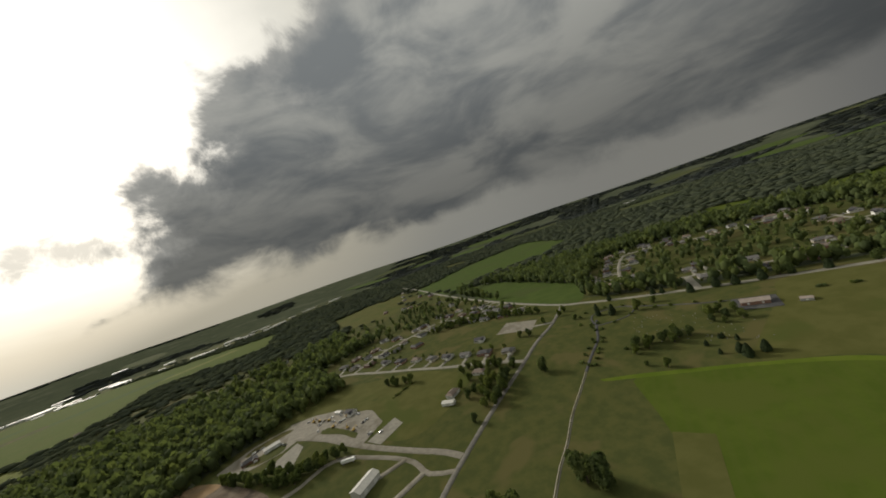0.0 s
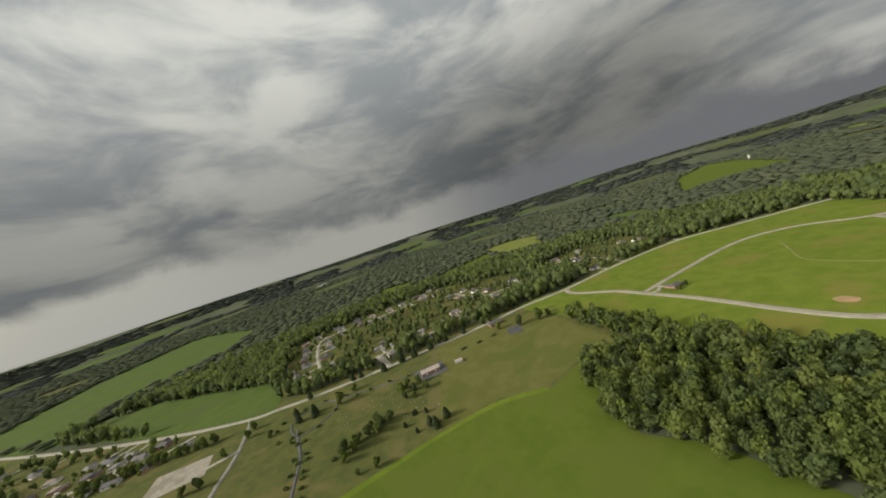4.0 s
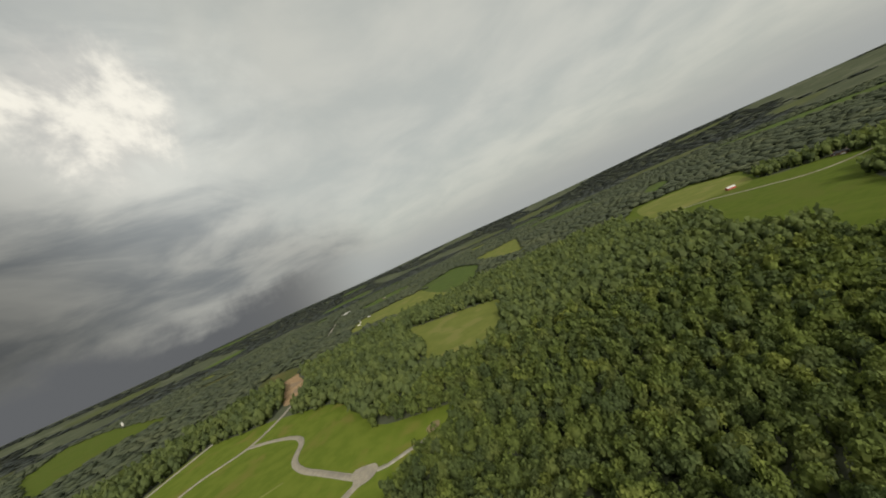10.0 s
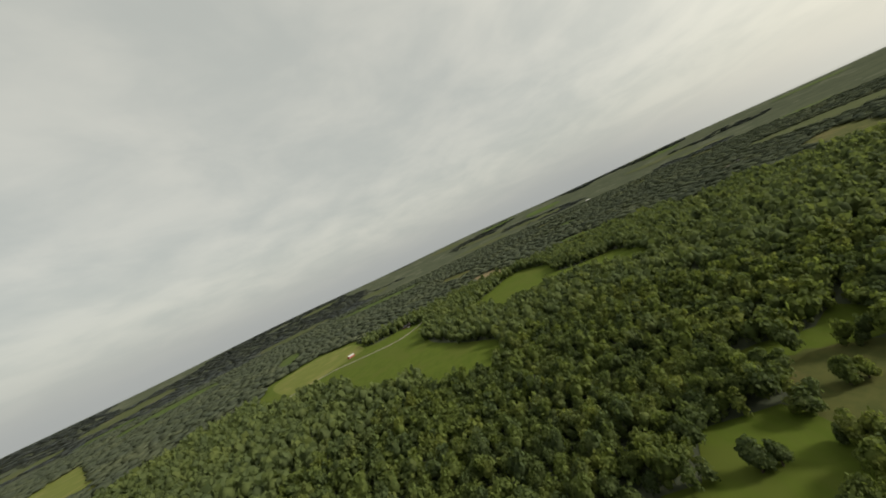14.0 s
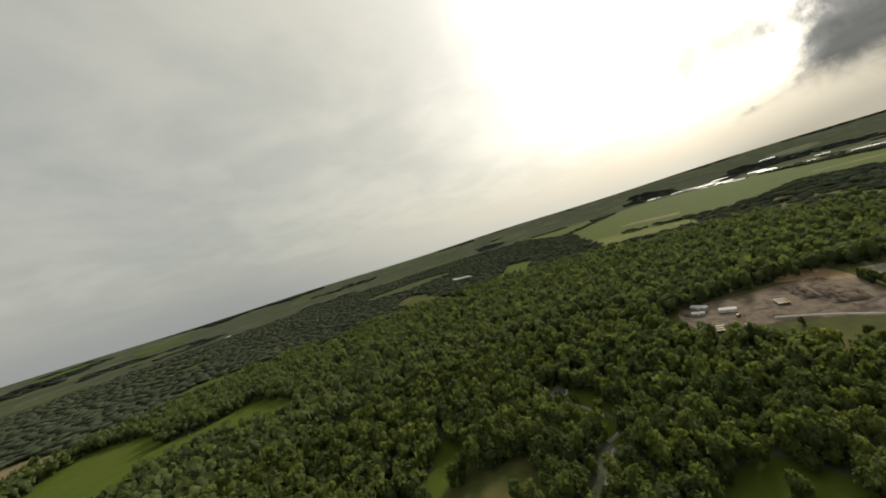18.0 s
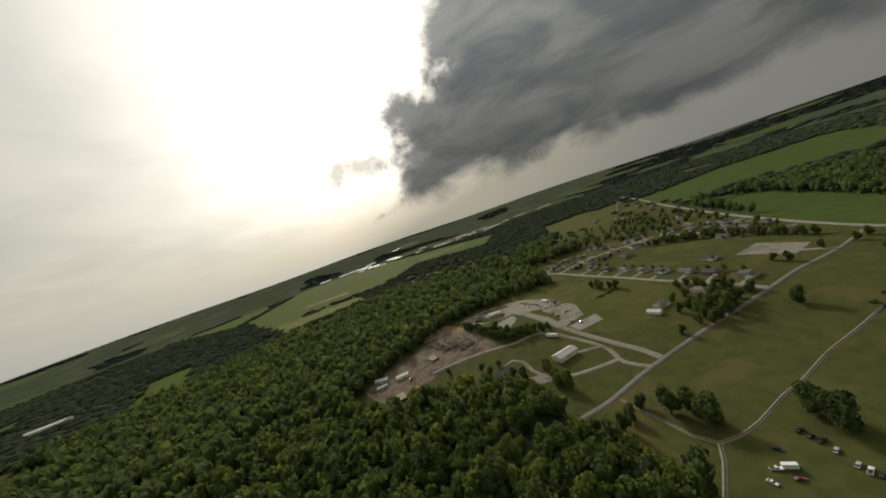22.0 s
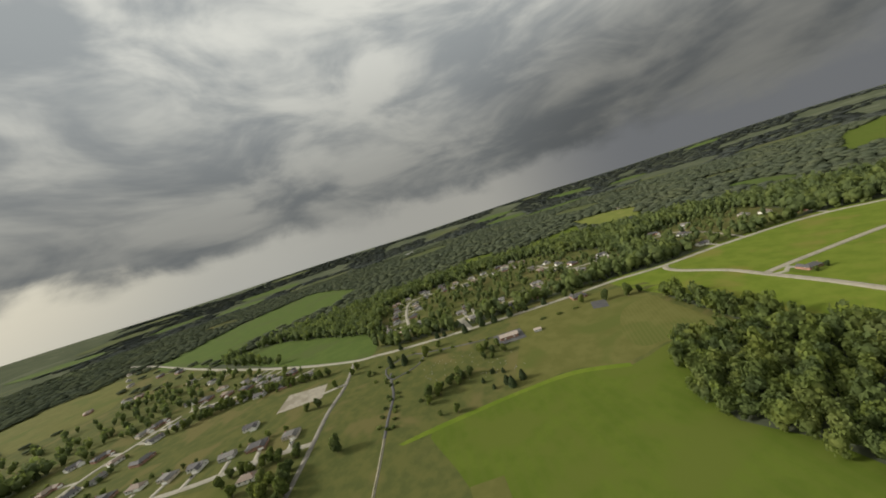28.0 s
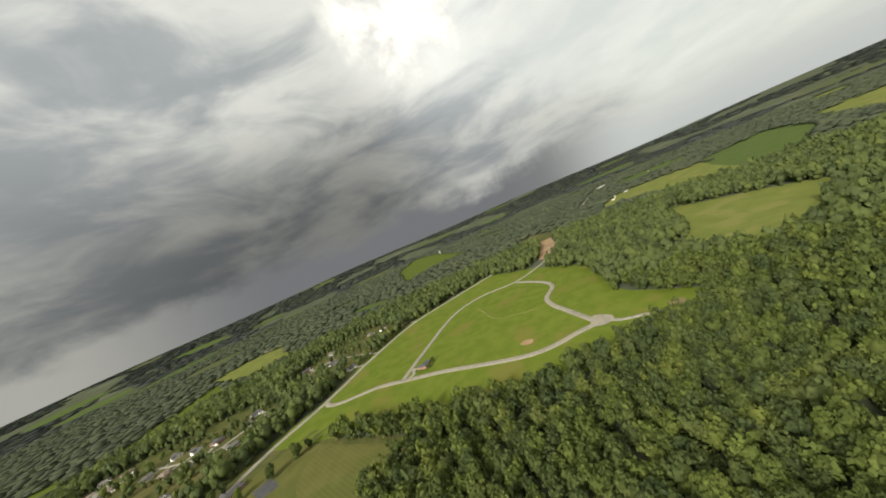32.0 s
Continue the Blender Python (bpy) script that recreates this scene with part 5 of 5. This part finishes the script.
STREET_PLOTS = [(-297, 612), (-240, 578), (-205, 556), (-176, 534), (-148, 514), (-121, 496), (-96, 480), (-70, 462), (-44, 447), (-14, 428), (-246, 657), (-236, 712), (-205, 693),
                (-182, 640), (-163, 708), (-144, 650), (-193, 606), (-150, 590), (-120, 668), (-281, 640), (-108, 760), (-85, 735), (-61, 755), (-30, 720), (-12, 700), (7, 675),
                (34, 640), (-59, 398), (-43, 505), (-95, 370)]
SUBURB_PLOTS = [(287, 721), (205, 622), (240, 548), (300, 640), (196, 590), (262, 610), (346, 770), (310, 765), (395, 766), (440, 740), (457, 702), (490, 675), (436, 634), (522, 661),
                (570, 650), (612, 640), (601, 596), (360, 700), (410, 680), (560, 590), (430, 426), (570, 497), (329, 462), (317, 502), (290, 490), (380, 425), (404, 408), (545, 420),
                (557, 366), (494, 370), (588, 380), (500, 440), (367, 312), (427, 428), (392, 392)]
OUTER_PLOTS = [(588, 212), (740, 112), (770, 160), (774, 190), (672, 262), (760, 280), (715, 327), (640, 300), (-206, 1025), (-229, 1040), (-140, 1138), (-283, 1501), (-110, 931),
               (-76, 843), (-267, 1369), (-184, 1203), (-250, 1250), (-300, 1100), (-709, 688), (-1018, 863), (-1097, 854), (-613, 743), (-570, 693), (-531, 849), (-485, 65),
               (-458, 108), (-1378, 277), (-1232, -481), (-1260, -500), (-1329, -489), (446, 86), (-313, -6), (-233, 233), (-209, -890), (-230, -905), (857, -1828), (1347, -1274),
               (-405, 705), (-505, 745), (-385, 800), (-345, 805), (-450, 655), (1484, -1245), (1618, -1284), (1424, -965), (1255, 2300), (1190, 820), (1290, 640)]
plots = STREET_PLOTS + SUBURB_PLOTS + OUTER_PLOTS
for line, gap in ((STREET, 26.0), (BRANCH, 25.0), (BRANCH_B, 26.0), (SUB_STREET, 30.0), (SUB_SIDE, 32.0), (SUB_EAST, 32.0)):
    walkway = curve_points(line, gap)
    for (xa, ya), (xb, yb) in zip(walkway, walkway[1:]):
        d = math.hypot(xb - xa, yb - ya) or 1.0
        for s in (1,) if line is STREET else (-1, 1):
            x, y = (xa + xb) / 2 - s * (yb - ya) / d * 23, (ya + yb) / 2 + s * (xb - xa) / d * 23
            if min(math.hypot(x - q[0], y - q[1]) for q in plots) > 21 and line_distance(np.array([[x, y]]), HIGHWAY)[0] > 22 and len(plots) < 185:
                plots.append((round(x), round(y)))
whites = {27, 28, 29, 83, 84, 85, 86, 87, 93, 94, 95, 99, 100}
for i, (x, y) in enumerate(plots):
    turn, d, foot = facing(x, y)
    if d < 17:
        x, y = x + (x - foot[0]) / d * (17 - d), y + (y - foot[1]) / d * (17 - d)
    k = 2 + 3 * (i % 2) if i in whites else (i * 7 + i // 3) % 6
    if i == plots.index((446, 86)):
        k = 4
    settle(HOUSES, LOOKS, k, x, y, turn, (0.84 if k == 4 and i == plots.index((446, 86)) else 1.0) if math.hypot(x, y) < 900 else 1.1)
    if d < 60:
        c, s = math.cos(turn), math.sin(turn)
        gx, gy = x + 4.0 * c + 8.0 * s, y + 4.0 * s - 8.0 * c
        road("driveway_%d" % (i + 1), [(gx, gy), (gx * 0.5 + (foot[0] + 4 * c) * 0.5, gy * 0.5 + (foot[1] + 4 * s) * 0.5), (foot[0] + 4 * c, foot[1] + 4 * s)], 4.6, M["concrete"], "pale concrete driveway of a house", 0.36)

SHEDS = [shed_kind("barn", 24, 12, 4.2, 2.2, B["white"], B["white_tin"], 4.0, 2, 3, 0.5, 12), shed_kind("barn", 21, 9, 3.6, 2.0, B["grey"], B["tin"], 3.5, 1, 2, 0.4, 12),
         shed_kind("workshop", 26, 13, 4.5, 2.0, B["white"], B["white_tin"], 4.0, 2, 3, 0.3), shed_kind("barn", 16, 9, 3.8, 2.6, B["red"], B["tin"], 3.4, 1, 2),
         shed_kind("warehouse", 90, 32, 7.0, 2.0, B["white"], B["white_tin"], 5.0, 5, 8, 0.2), shed_kind("hall", 27, 12, 3.4, 2.6, B["brick"], B["tan_roof"], 2.0, 2, 6, 0.8),
         shed_kind("pavilion", 13, 10, 2.6, 1.2, B["grey"], B["tan_roof"], 2.0, 1, 3, 0.3, 6)]
SHED_LOOKS = ["white pole barn with a pale metal roof", "grey shed under a ribbed weathered tin roof", "white workshop with a pale metal roof", "red barn with a tin roof beside a farm track",
              "long white warehouse at the edge of town", "brick hall with a tan metal roof on an asphalt lot", "small grey pavilion in the mown meadow"]
FARM_SHEDS = [(0, -178, 271, 1.05, "barn", 1.0), (1, 2, -144, 0.50, "barn", 1.0), (1, -388, 199, 0.5, "barn", 0.8), (2, -364, 212, 0.95, "workshop", 0.6), (1, -376, 188, 1.0, "barn", 0.6),
              (2, -101, 354, -0.35, "workshop", 0.55), (3, -50, -915, 0.4, "barn", 1.0), (5, 236, 335, -0.62, "hall", 0.85), (6, 261, 308, -0.75, "pavilion", 0.7),
              (2, -347, 594, 0.3, "workshop", 0.9), (2, -335, 606, 1.8, "workshop", 0.8), (2, -317, 383, 0.65, "workshop", 0.7), (2, -246, 418, -0.5, "workshop", 0.4),
              (2, -94, 372, 0.9, "workshop", 0.26), (2, 1136, -770, -0.9, "workshop", 0.4)]
FAR_SHEDS = [(2, 1184, -802, 0.6, "workshop", 0.45), (2, 1100, -734, 0.6, "workshop", 0.45), (1, 1230, -850, 0.6, "barn", 0.7), (1, 1290, -900, 0.6, "barn", 0.7), (1, 1160, -840, 0.6, "barn", 0.6), (4, -1380, -65, 0.9, "warehouse", 1.0), (4, -2638, 1579, 0.6, "warehouse", 1.0),
             (4, -2506, 1678, 0.6, "warehouse", 1.0), (4, -2379, 1774, 0.9, "warehouse", 1.0), (4, -2450, 1950, 0.7, "warehouse", 1.0), (4, -2604, 2459, 0.9, "warehouse", 1.0),
             (4, -1564, 2190, 0.7, "warehouse", 1.0), (4, -1431, 2118, 0.7, "warehouse", 1.0), (4, -1263, 2247, 0.7, "warehouse", 1.0), (4, -2152, -1674, 0.9, "warehouse", 1.0),
             (4, 1716, -1137, -0.9, "warehouse", 1.0), (4, 1255, 2206, 0.3, "warehouse", 1.0)]
for i, x, y, turn, category, size in FARM_SHEDS + FAR_SHEDS:
    settle(SHEDS, SHED_LOOKS, i, x, y, turn, size, category, "outlying buildings")
town = random.Random(3)
for k in range(34):
    f = k / 33
    x, y = ((-2600 + 620 * f, 1540 + 560 * f), (-1620 + 420 * f, 2000 + 180 * f), (-1500 + 500 * f, 2350 + 560 * f), (-2300 + 500 * f, 1620 + 260 * f))[k % 4]
    settle(SHEDS, SHED_LOOKS, 4, x + town.uniform(-60, 60), y + town.uniform(-90, 90), 0.7 + town.uniform(-0.2, 0.2), town.uniform(0.4, 1.0), "warehouse", "outlying buildings")
for x, y, a, k in ((-336, 368, 0.65, 4), (-226, 406, -0.5, 2)):
    settle(HOUSES, LOOKS, k, x, y, a, 0.84)

# vehicles
CARS = [car_kind(B["car_white"]), car_kind(B["car_black"]), car_kind(B["car_silver"]), car_kind(B["car_white"], "pickup"), car_kind(B["car_black"], "pickup"), car_kind(B["car_red"])]
CAR_LOOKS = ["white car parked on the grass", "black car parked on the grass", "silver car parked on the grass", "white pickup truck parked on the grass", "black pickup truck parked in the tree's shade", "maroon car beside a trailer"]


def park(i, x, y, turn, up=0.2):
    k = CARS[i]
    ob = clone(k, x, y, 1.0, turn) if k.name in used else stand(k, x, y, 1.0, turn)
    used.add(k.name)
    ob.location.z += up
    return tagged(ob, CAR_LOOKS[i], "pickup truck" if i in (3, 4) else "car", "parked vehicles")


for i, x, y, turn in ((0, -43, 153, -0.6), (3, -40, 162.5, 0.25), (5, -32.5, 158, 0.4), (1, -37, 177, -0.3), (4, -25, 194, 0.9), (1, -21.5, 190, 0.8), (4, -18, 187, 0.8), (2, -14.5, 181, 1.2),
                      (2, -9.5, 172.5, 1.1), (3, -6.5, 169.5, 1.2), (1, -3.5, 168, 1.1), (3, 0.5, 164, 1.2), (1, 3.5, 162, 1.0), (4, 6.0, 160.5, 1.1)):
    park(i, x, y, turn)
t = stand(trailer_kind("cargo_trailer", 6.5, 2.4, 0.7, 3.1, B["car_white"], (-0.5, 0.5)), -34.5, 164.5, 1.0, 0.25)
t.location.z += 0.16
tagged(t, "white enclosed cargo trailer on the grass", "trailer")
t = stand(trailer_kind("semi_trailer", 14.0, 2.6, 1.1, 4.0, B["car_white"], (-5.5, -4.3, 5.0)), -203, 309, 1.0, -0.05)
t.location.z += 0.45
tagged(t, "white semi-trailer beside a gravel track", "trailer")
lorry = truck_kind(B["yellow"], B["beige"])
for k, (x, y, a, say) in enumerate(((-350, 256, 1.1, "log yard"), (-345.5, 254, 1.1, "log yard"), (-341, 252, 1.1, "log yard"), (-338, 180, 1.0, "log yard"), (-333.5, 178, 1.0, "log yard"), (-329, 176, 1.0, "log yard"))):
    t = stand(lorry, x, y, 1.0, a) if k == 0 else clone(lorry, x, y, 1.0, a)
    t.location.z += 0.34
    tagged(t, "yellow lorry with a pale load parked on bare soil", "lorry", "lorries in the log yard")
digger = digger_kind()
for k, (x, y, a) in enumerate(((-242, 384, 0.3), (-221, 371, 2.0), (-211, 362, 0.9), (-255, 405, 3.0), (-279, 416, 1.0), (-347, 209, 0.5), (-325, 197, 2.2), (-270, 412, 4.0), (-230, 400, 5.0))):
    t = stand(digger, x, y, 1.0, a) if k == 0 else clone(digger, x, y, 1.0, a)
    t.location.z += 0.38
    tagged(t, "yellow excavator standing on the depot's gravel", "excavator", "machines in the depot")
for k, (x, y, a) in enumerate(((-300, 340, 0.9), (-296, 336, 0.9), (-292, 332, 0.9), (-190, 346, 0.7), (-177, 343, 0.7), (-240, 408, -0.5), (-228, 402, -0.5), (-215, 396, -0.5), (-253, 412, -0.5), (-306, 384, 0.6), (-300, 380, 0.6),
                               (-236, 391, 1.2), (-232, 394, 1.2), (-247, 398, 0.2), (-262, 408, 1.0), (-266, 402, 1.0), (-283, 424, 0.4), (-288, 421, 0.4), (-203, 372, 0.9), (-200, 376, 0.9), (-262, 386, 2.1), (-334, 392, 0.6), (-338, 389, 0.6), (-342, 386, 0.6))):
    tagged(park((0, 2, 1, 3)[k % 4], x, y, a, 0.43), ("white car parked on pale gravel", "silver car parked on pale gravel", "black car parked on pale gravel", "white pickup truck parked on pale gravel")[k % 4])

ways = random.Random(12)
for k, (x, y) in enumerate(plots[:110:3]):
    turn, d, foot = facing(x, y)
    if 16 < d < 60:
        c, sn = math.cos(turn), math.sin(turn)
        tagged(park((0, 2, 1, 3)[k % 4], x + 4.2 * c + 14.5 * sn, y + 4.2 * sn - 14.5 * c, turn + math.pi / 2, 0.48),
               ("white car parked on a concrete driveway", "silver car parked on a concrete driveway", "black car parked on a concrete driveway", "white pickup truck parked on a concrete driveway")[k % 4])


def heap(name, x, y, wide, deep, high, turn, seed):
    """A rough heap of soil."""
    bm = bmesh.new()
    bmesh.ops.create_grid(bm, x_segments=22, y_segments=12, size=1.0)
    for v in bm.verts:
        f = max(0.0, 1 - v.co.x ** 2) * max(0.0, 1 - v.co.y ** 2)
        q = noise.noise(Vector((v.co.x * 3 + seed, v.co.y * 2.2, seed))) * 0.7 + noise.noise(Vector((v.co.x * 8 + seed, v.co.y * 7, 1.0))) * 0.35
        v.co = Vector((v.co.x * wide / 2, v.co.y * deep / 2, -0.4 + high * math.sqrt(f) * (0.8 + q)))
    ob = part(name, bm, M["soil"], None)
    stand(ob, x, y, 1.0, turn)
    return tagged(ob, "rough brown heap of soil and bark", "soil mound")


drape("clay_bank", [(-399, 299), (-418, 340), (-392, 356), (-350, 340), (-356, 330), (-378, 318)], 0.5, M["clay"], 8, "orange clay bank along the log yard", "bare soil")
heap("soil_mound", -340, 300, 70, 22, 5.0, -0.5, 1.0)
heap("soil_mound", -357, 285, 50, 16, 4.0, -0.4, 2.5)
heap("soil_mound", -320, 302, 34, 12, 3.0, -0.6, 4.0)
heap("soil_mound", -372, 318, 26, 14, 3.0, 0.8, 6.0)


# ---------------------------------------------------------------- single trees
park_tree = [tree_kind(s, 800, 5.0, 5.4, 0.105) for s in (51, 52, 53)]
cedars = [cedar_kind(s) for s in (61, 62)]


def plant(kinds, i, x, y, scale, label, group, tall=1.0):
    k = kinds[i % len(kinds)]
    turn = (x * 0.37 + y * 0.61) % 6.28
    ob = clone(k, x, y, scale, turn, tall) if k.name in used else stand(k, x, y, scale, turn, tall)
    used.add(k.name)
    return tagged(ob, label, "tree", group)


LANE_TREES = [(-14, 208, 1.9), (-6, 199, 1.7), (-17, 218, 1.1), (-64, 194, 1.8), (-74, 203, 1.5), (-86, 199, 1.5), (-105, 205, 1.0), (-110, 190, 1.0), (-112, 176, 1.2), (-74, 142, 1.0),
              (9, 354, 1.3), (82, 489, 0.8), (92, 455, 0.75)]
CEMETERY_TREES = [(94, 502, 0.9), (158, 413, 1.2), (184, 420, 0.9), (154, 323, 0.9), (144, 326, 0.85), (130, 332, 0.9), (149, 340, 0.6), (137, 334, 0.7), (196, 350, 0.9), (185, 331, 0.7),
                  (204, 344, 0.8), (206, 318, 0.9), (213, 334, 0.8), (105, 291, 0.75), (93, 303, 0.5), (104, 335, 1.1), (113, 328, 1.1), (120, 334, 0.9), (109, 342, 0.8), (98, 326, 0.8),
                  (136, 322, 1.0), (146, 334, 0.9), (192, 340, 0.9)]
FARM_TREES = [(200, 331, 0.8), (190, 322, 0.6), (23, 452, 0.9), (12, 462, 0.9), (54, 482, 0.8), (-40, 345, 1.2), (-47, 337, 1.1), (-53, 358, 1.2), (-60, 412, 0.9), (-72, 388, 1.0),
              (-79, 410, 0.9), (-36, 355, 1.1), (-64, 328, 0.9), (-77, 310, 0.8), (-34, 366, 1.1), (-17, 390, 0.9), (-28, 372, 0.9), (-50, 378, 1.0), (-62, 350, 1.1), (-58, 338, 1.0),
              (-33, 364, 1.0), (-44, 368, 1.1)]
OTHER_TREES = [(-70, 360, 0.9), (-84, 378, 0.8), (-57, 368, 1.1), (-78, 352, 0.9), (-52, 327, 1.0), (-20, 384, 0.8), (371, 241, 1.4), (356, 264, 1.1), (367, 330, 1.1), (376, 322, 0.9),
               (345, 292, 0.9), (306, 372, 1.2), (312, 366, 1.1), (298, 381, 0.9), (383, 232, 0.9), (-190, 246, 1.1), (-184, 238, 1.0), (-172, 225, 1.2), (-208, 230, 1.0),
               (-162, 222, 1.2), (-176, 232, 1.1), (-220, 232, 0.9), (-246, 229, 0.9), (-262, 238, 0.8), (-300, 226, 0.6), (-244, 246, 0.7)]
for i, (x, y, s) in enumerate(LANE_TREES + CEMETERY_TREES + FARM_TREES + OTHER_TREES):
    plant(park_tree, i, x, y, s, "spreading leafy green tree in open grass" if s > 0.7 else "small round green tree in open grass", "trees in the meadow", 1.0 + 0.15 * (i % 3))
for i, (x, y, s) in enumerate(((119, 441, 1.0), (136, 435, 1.15), (158, 483, 0.9), (211, 440, 0.9), (229, 412, 1.2), (254, 401, 1.3), (268, 389, 1.2), (290, 377, 1.3), (313, 365, 1.0), (336, 348, 1.1), (168, 302, 0.8), (173, 292, 0.8), (150, 300, 0.8), (173, 266, 1.0),
                               (159, 268, 1.1), (148, 283, 0.7), (160, 276, 0.9), (166, 303, 0.7), (127, 462, 0.9), (131, 428, 1.0), (203, 448, 1.0))):
    plant(cedars, i, x, y, s * (1.65 if s > 0.85 else 1.15), "dark conical cedar tree beside the road" if s > 0.85 else "small dark cedar in the cemetery grass", "cedar trees", 0.86)
for i, (x, y, s) in enumerate(((-58, -140, 1.3), (-112, -122, 1.5), (-120, -116, 1.2), (-146, -98, 1.0), (-196, -104, 1.4), (-204, -98, 1.1), (-206, -66, 1.3), (-238, -104, 0.8), (-172, -66, 1.5), (-128, 45, 1.2), (-160, 72, 1.3), (-290, 4, 1.0),
                               (-270, 18, 1.2), (-300, -6, 1.0))):
    plant(park_tree, i, x, y, s, "leafy tree standing in a grassy glade", "trees in the glades", 1.1)
for line, gap in (([(-212, 324), (-236, 314), (-262, 302), (-290, 316), (-318, 326), (-345, 338)], 7.0), ([(-230, 322), (-262, 314), (-286, 326)], 8.0), ([(-122, 640), (-70, 632), (-30, 622), (5, 596), (40, 562), (62, 540)], 8.0), ([(-100, 650), (-45, 640), (20, 590)], 9.0),
                  ([(-70, 415), (-30, 398)], 8.0), ([(-185, 450), (-150, 435)], 9.0)):
    pts = curve_points(line, gap)
    for i, (x, y) in enumerate(pts):
        plant(park_tree, i, x + 2 * math.sin(i * 2.3), y + 2 * math.cos(i * 1.7), 0.85 + 0.3 * ((i * 37) % 10) / 10, "leafy tree in a dense green tree belt", "tree belts", 1.1)

bush = tree_kind(71, 160, 1.7, 1.15, 0.2)
bush.name = "shrub"
for k, (x, y) in enumerate(((138, 461), (156, 446), (147, 411), (121, 405), (98, 420), (88, 430), (99, 455), (111, 464), (94, 402), (101, 399), (80, 383), (90, 379), (67, 367), (75, 359), (176, 406), (189, 396), (208, 381), (222, 362), (289, 320), (292, 318), (306, 306),
                            (309, 304), (325, 293), (328, 291), (96, 341), (172, 424), (52, 336), (57, 333), (48, 345), (71, 353), (58, 357), (64, 343), (86, 371), (79, 375), (106, 418), (94, 412))):
    t = stand(bush, x, y, 1.6, k * 1.3) if k == 0 else clone(bush, x, y, 1.6, k * 1.3)
    t.location.z -= 0.9
    tagged(t, "round dark clipped shrub beside a cemetery path", "shrub", "cemetery shrubs")
for k in range(9):
    x, y = -171 + 2.9 * k, 408 + 3.2 * k + 0.8 * math.sin(k * 2.1)
    t = clone(bush, x, y, 1.0 + 0.5 * (k % 3) / 2, k * 1.9)
    t.location.z -= 0.7
    tagged(t, "small dark bush in a row across the pasture", "shrub", "bushes in the pasture")
garden = []
for i, (x, y) in enumerate(plots):
    turn, d, foot = facing(x, y)
    if math.hypot(x, y) > 950 or d > 60:
        continue
    for q, w in ((-1, 13.0), (1, 11.0)) if i % 3 else ((1, 14.0),):
        a, size = turn + math.pi / 2 + q * 0.7, 2.2 + 1.7 * ((i * 13) % 7) / 7
        garden.append((x + w * math.cos(a), y + w * math.sin(a), size, size * 1.15, i * 1.7))
forest("garden_trees", np.array(garden), [crown(120, 9, s, 0.17, 4) for s in (57, 58, 59)], M["leaf"], "leafy garden trees behind the houses")
stone = new("headstone")
part("slab", boxed(-0.45, 0.45, -0.1, 0.1, 0.1, 0.95, bevel=0.05), B["stone"], stone)
part("plinth", boxed(-0.6, 0.6, -0.22, 0.22, -0.2, 0.15), B["stone"], stone)
spots = random.Random(9)
for k in range(70):
    a, b = spots.random(), spots.random()
    x, y = 112 + a * 80 + b * 28, 345 - a * 72 + b * 58
    t = stand(stone, x, y, 1.0, -0.8) if k == 0 else clone(stone, x, y, 0.8, -0.8)
    t.location.z += 0.1
    tagged(t, "small grey stone headstone in cemetery grass", "headstone", "headstones")


silo = new("silo")
bm = bmesh.new()
bmesh.ops.create_cone(bm, cap_ends=True, segments=20, radius1=4.0, radius2=4.0, depth=24.0, matrix=Matrix.Translation((0, 0, 11.5)))
part("drum", bm, B["white_tin"], silo)
bm = bmesh.new()
bmesh.ops.create_uvsphere(bm, u_segments=20, v_segments=8, radius=4.0, matrix=Matrix.Translation((0, 0, 23.5)) @ Matrix.Diagonal((1, 1, 0.6, 1)))
part("dome", bm, B["tin"], silo)
tagged(stand(silo, 2135, -197), "tall white grain silo in a far pasture", "silo")


# ---------------------------------------------------------------- woods
near = wood_places(0, 270, 9.7, 7.0)
reach = np.hypot(near[:, 0], near[:, 1])
under, near, reach = near[reach <= 112], near[reach > 112], reach[reach > 112]
near = near[np.argsort(reach)]
kinds = [tree_kind(s) for s in range(11, 17)]
for i, (x, y, rad, tall, turn) in enumerate(near[:125]):
    k = kinds[i % 6]
    t = stand(k, x, y, rad / 6.0, turn, tall / rad / 1.36) if i < 6 else clone(k, x, y, rad / 6.0, turn, tall / rad / 1.36)
    tagged(t, "tall leafy green broadleaf tree in the woods", "tree", "woodland trees")
forest("woods_near", np.concatenate([near[125:], under]), [crown(210, 13, s, 0.124, 3) for s in range(21, 28)], M["leaf"], "dense green summer woods of broadleaf trees")
ring = wood_places(270, 430, 9.9, 7.1)
forest("woods_around", ring, [crown(76, 10, s, 0.20, 3) for s in range(71, 77)], M["leaf"], "dense green woods round the fields")
mid = wood_places(430, 1000, 11.8, 7.9)
forest("woods_middle", mid, [crown(9, 7, s, 0.36, 2) for s in range(31, 37)], M["leaf_mid"], "green summer woods between the fields")
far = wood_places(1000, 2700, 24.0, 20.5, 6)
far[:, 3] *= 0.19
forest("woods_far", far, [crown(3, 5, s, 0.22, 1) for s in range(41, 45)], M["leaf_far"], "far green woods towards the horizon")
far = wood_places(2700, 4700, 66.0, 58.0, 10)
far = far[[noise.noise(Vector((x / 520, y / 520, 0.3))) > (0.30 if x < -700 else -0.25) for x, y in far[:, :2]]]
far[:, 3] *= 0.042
forest("woods_horizon", far, [crown(2, 5, s, 0.25, 1) for s in range(81, 85)], M["leaf_haze"], "far wooded hills along the horizon")
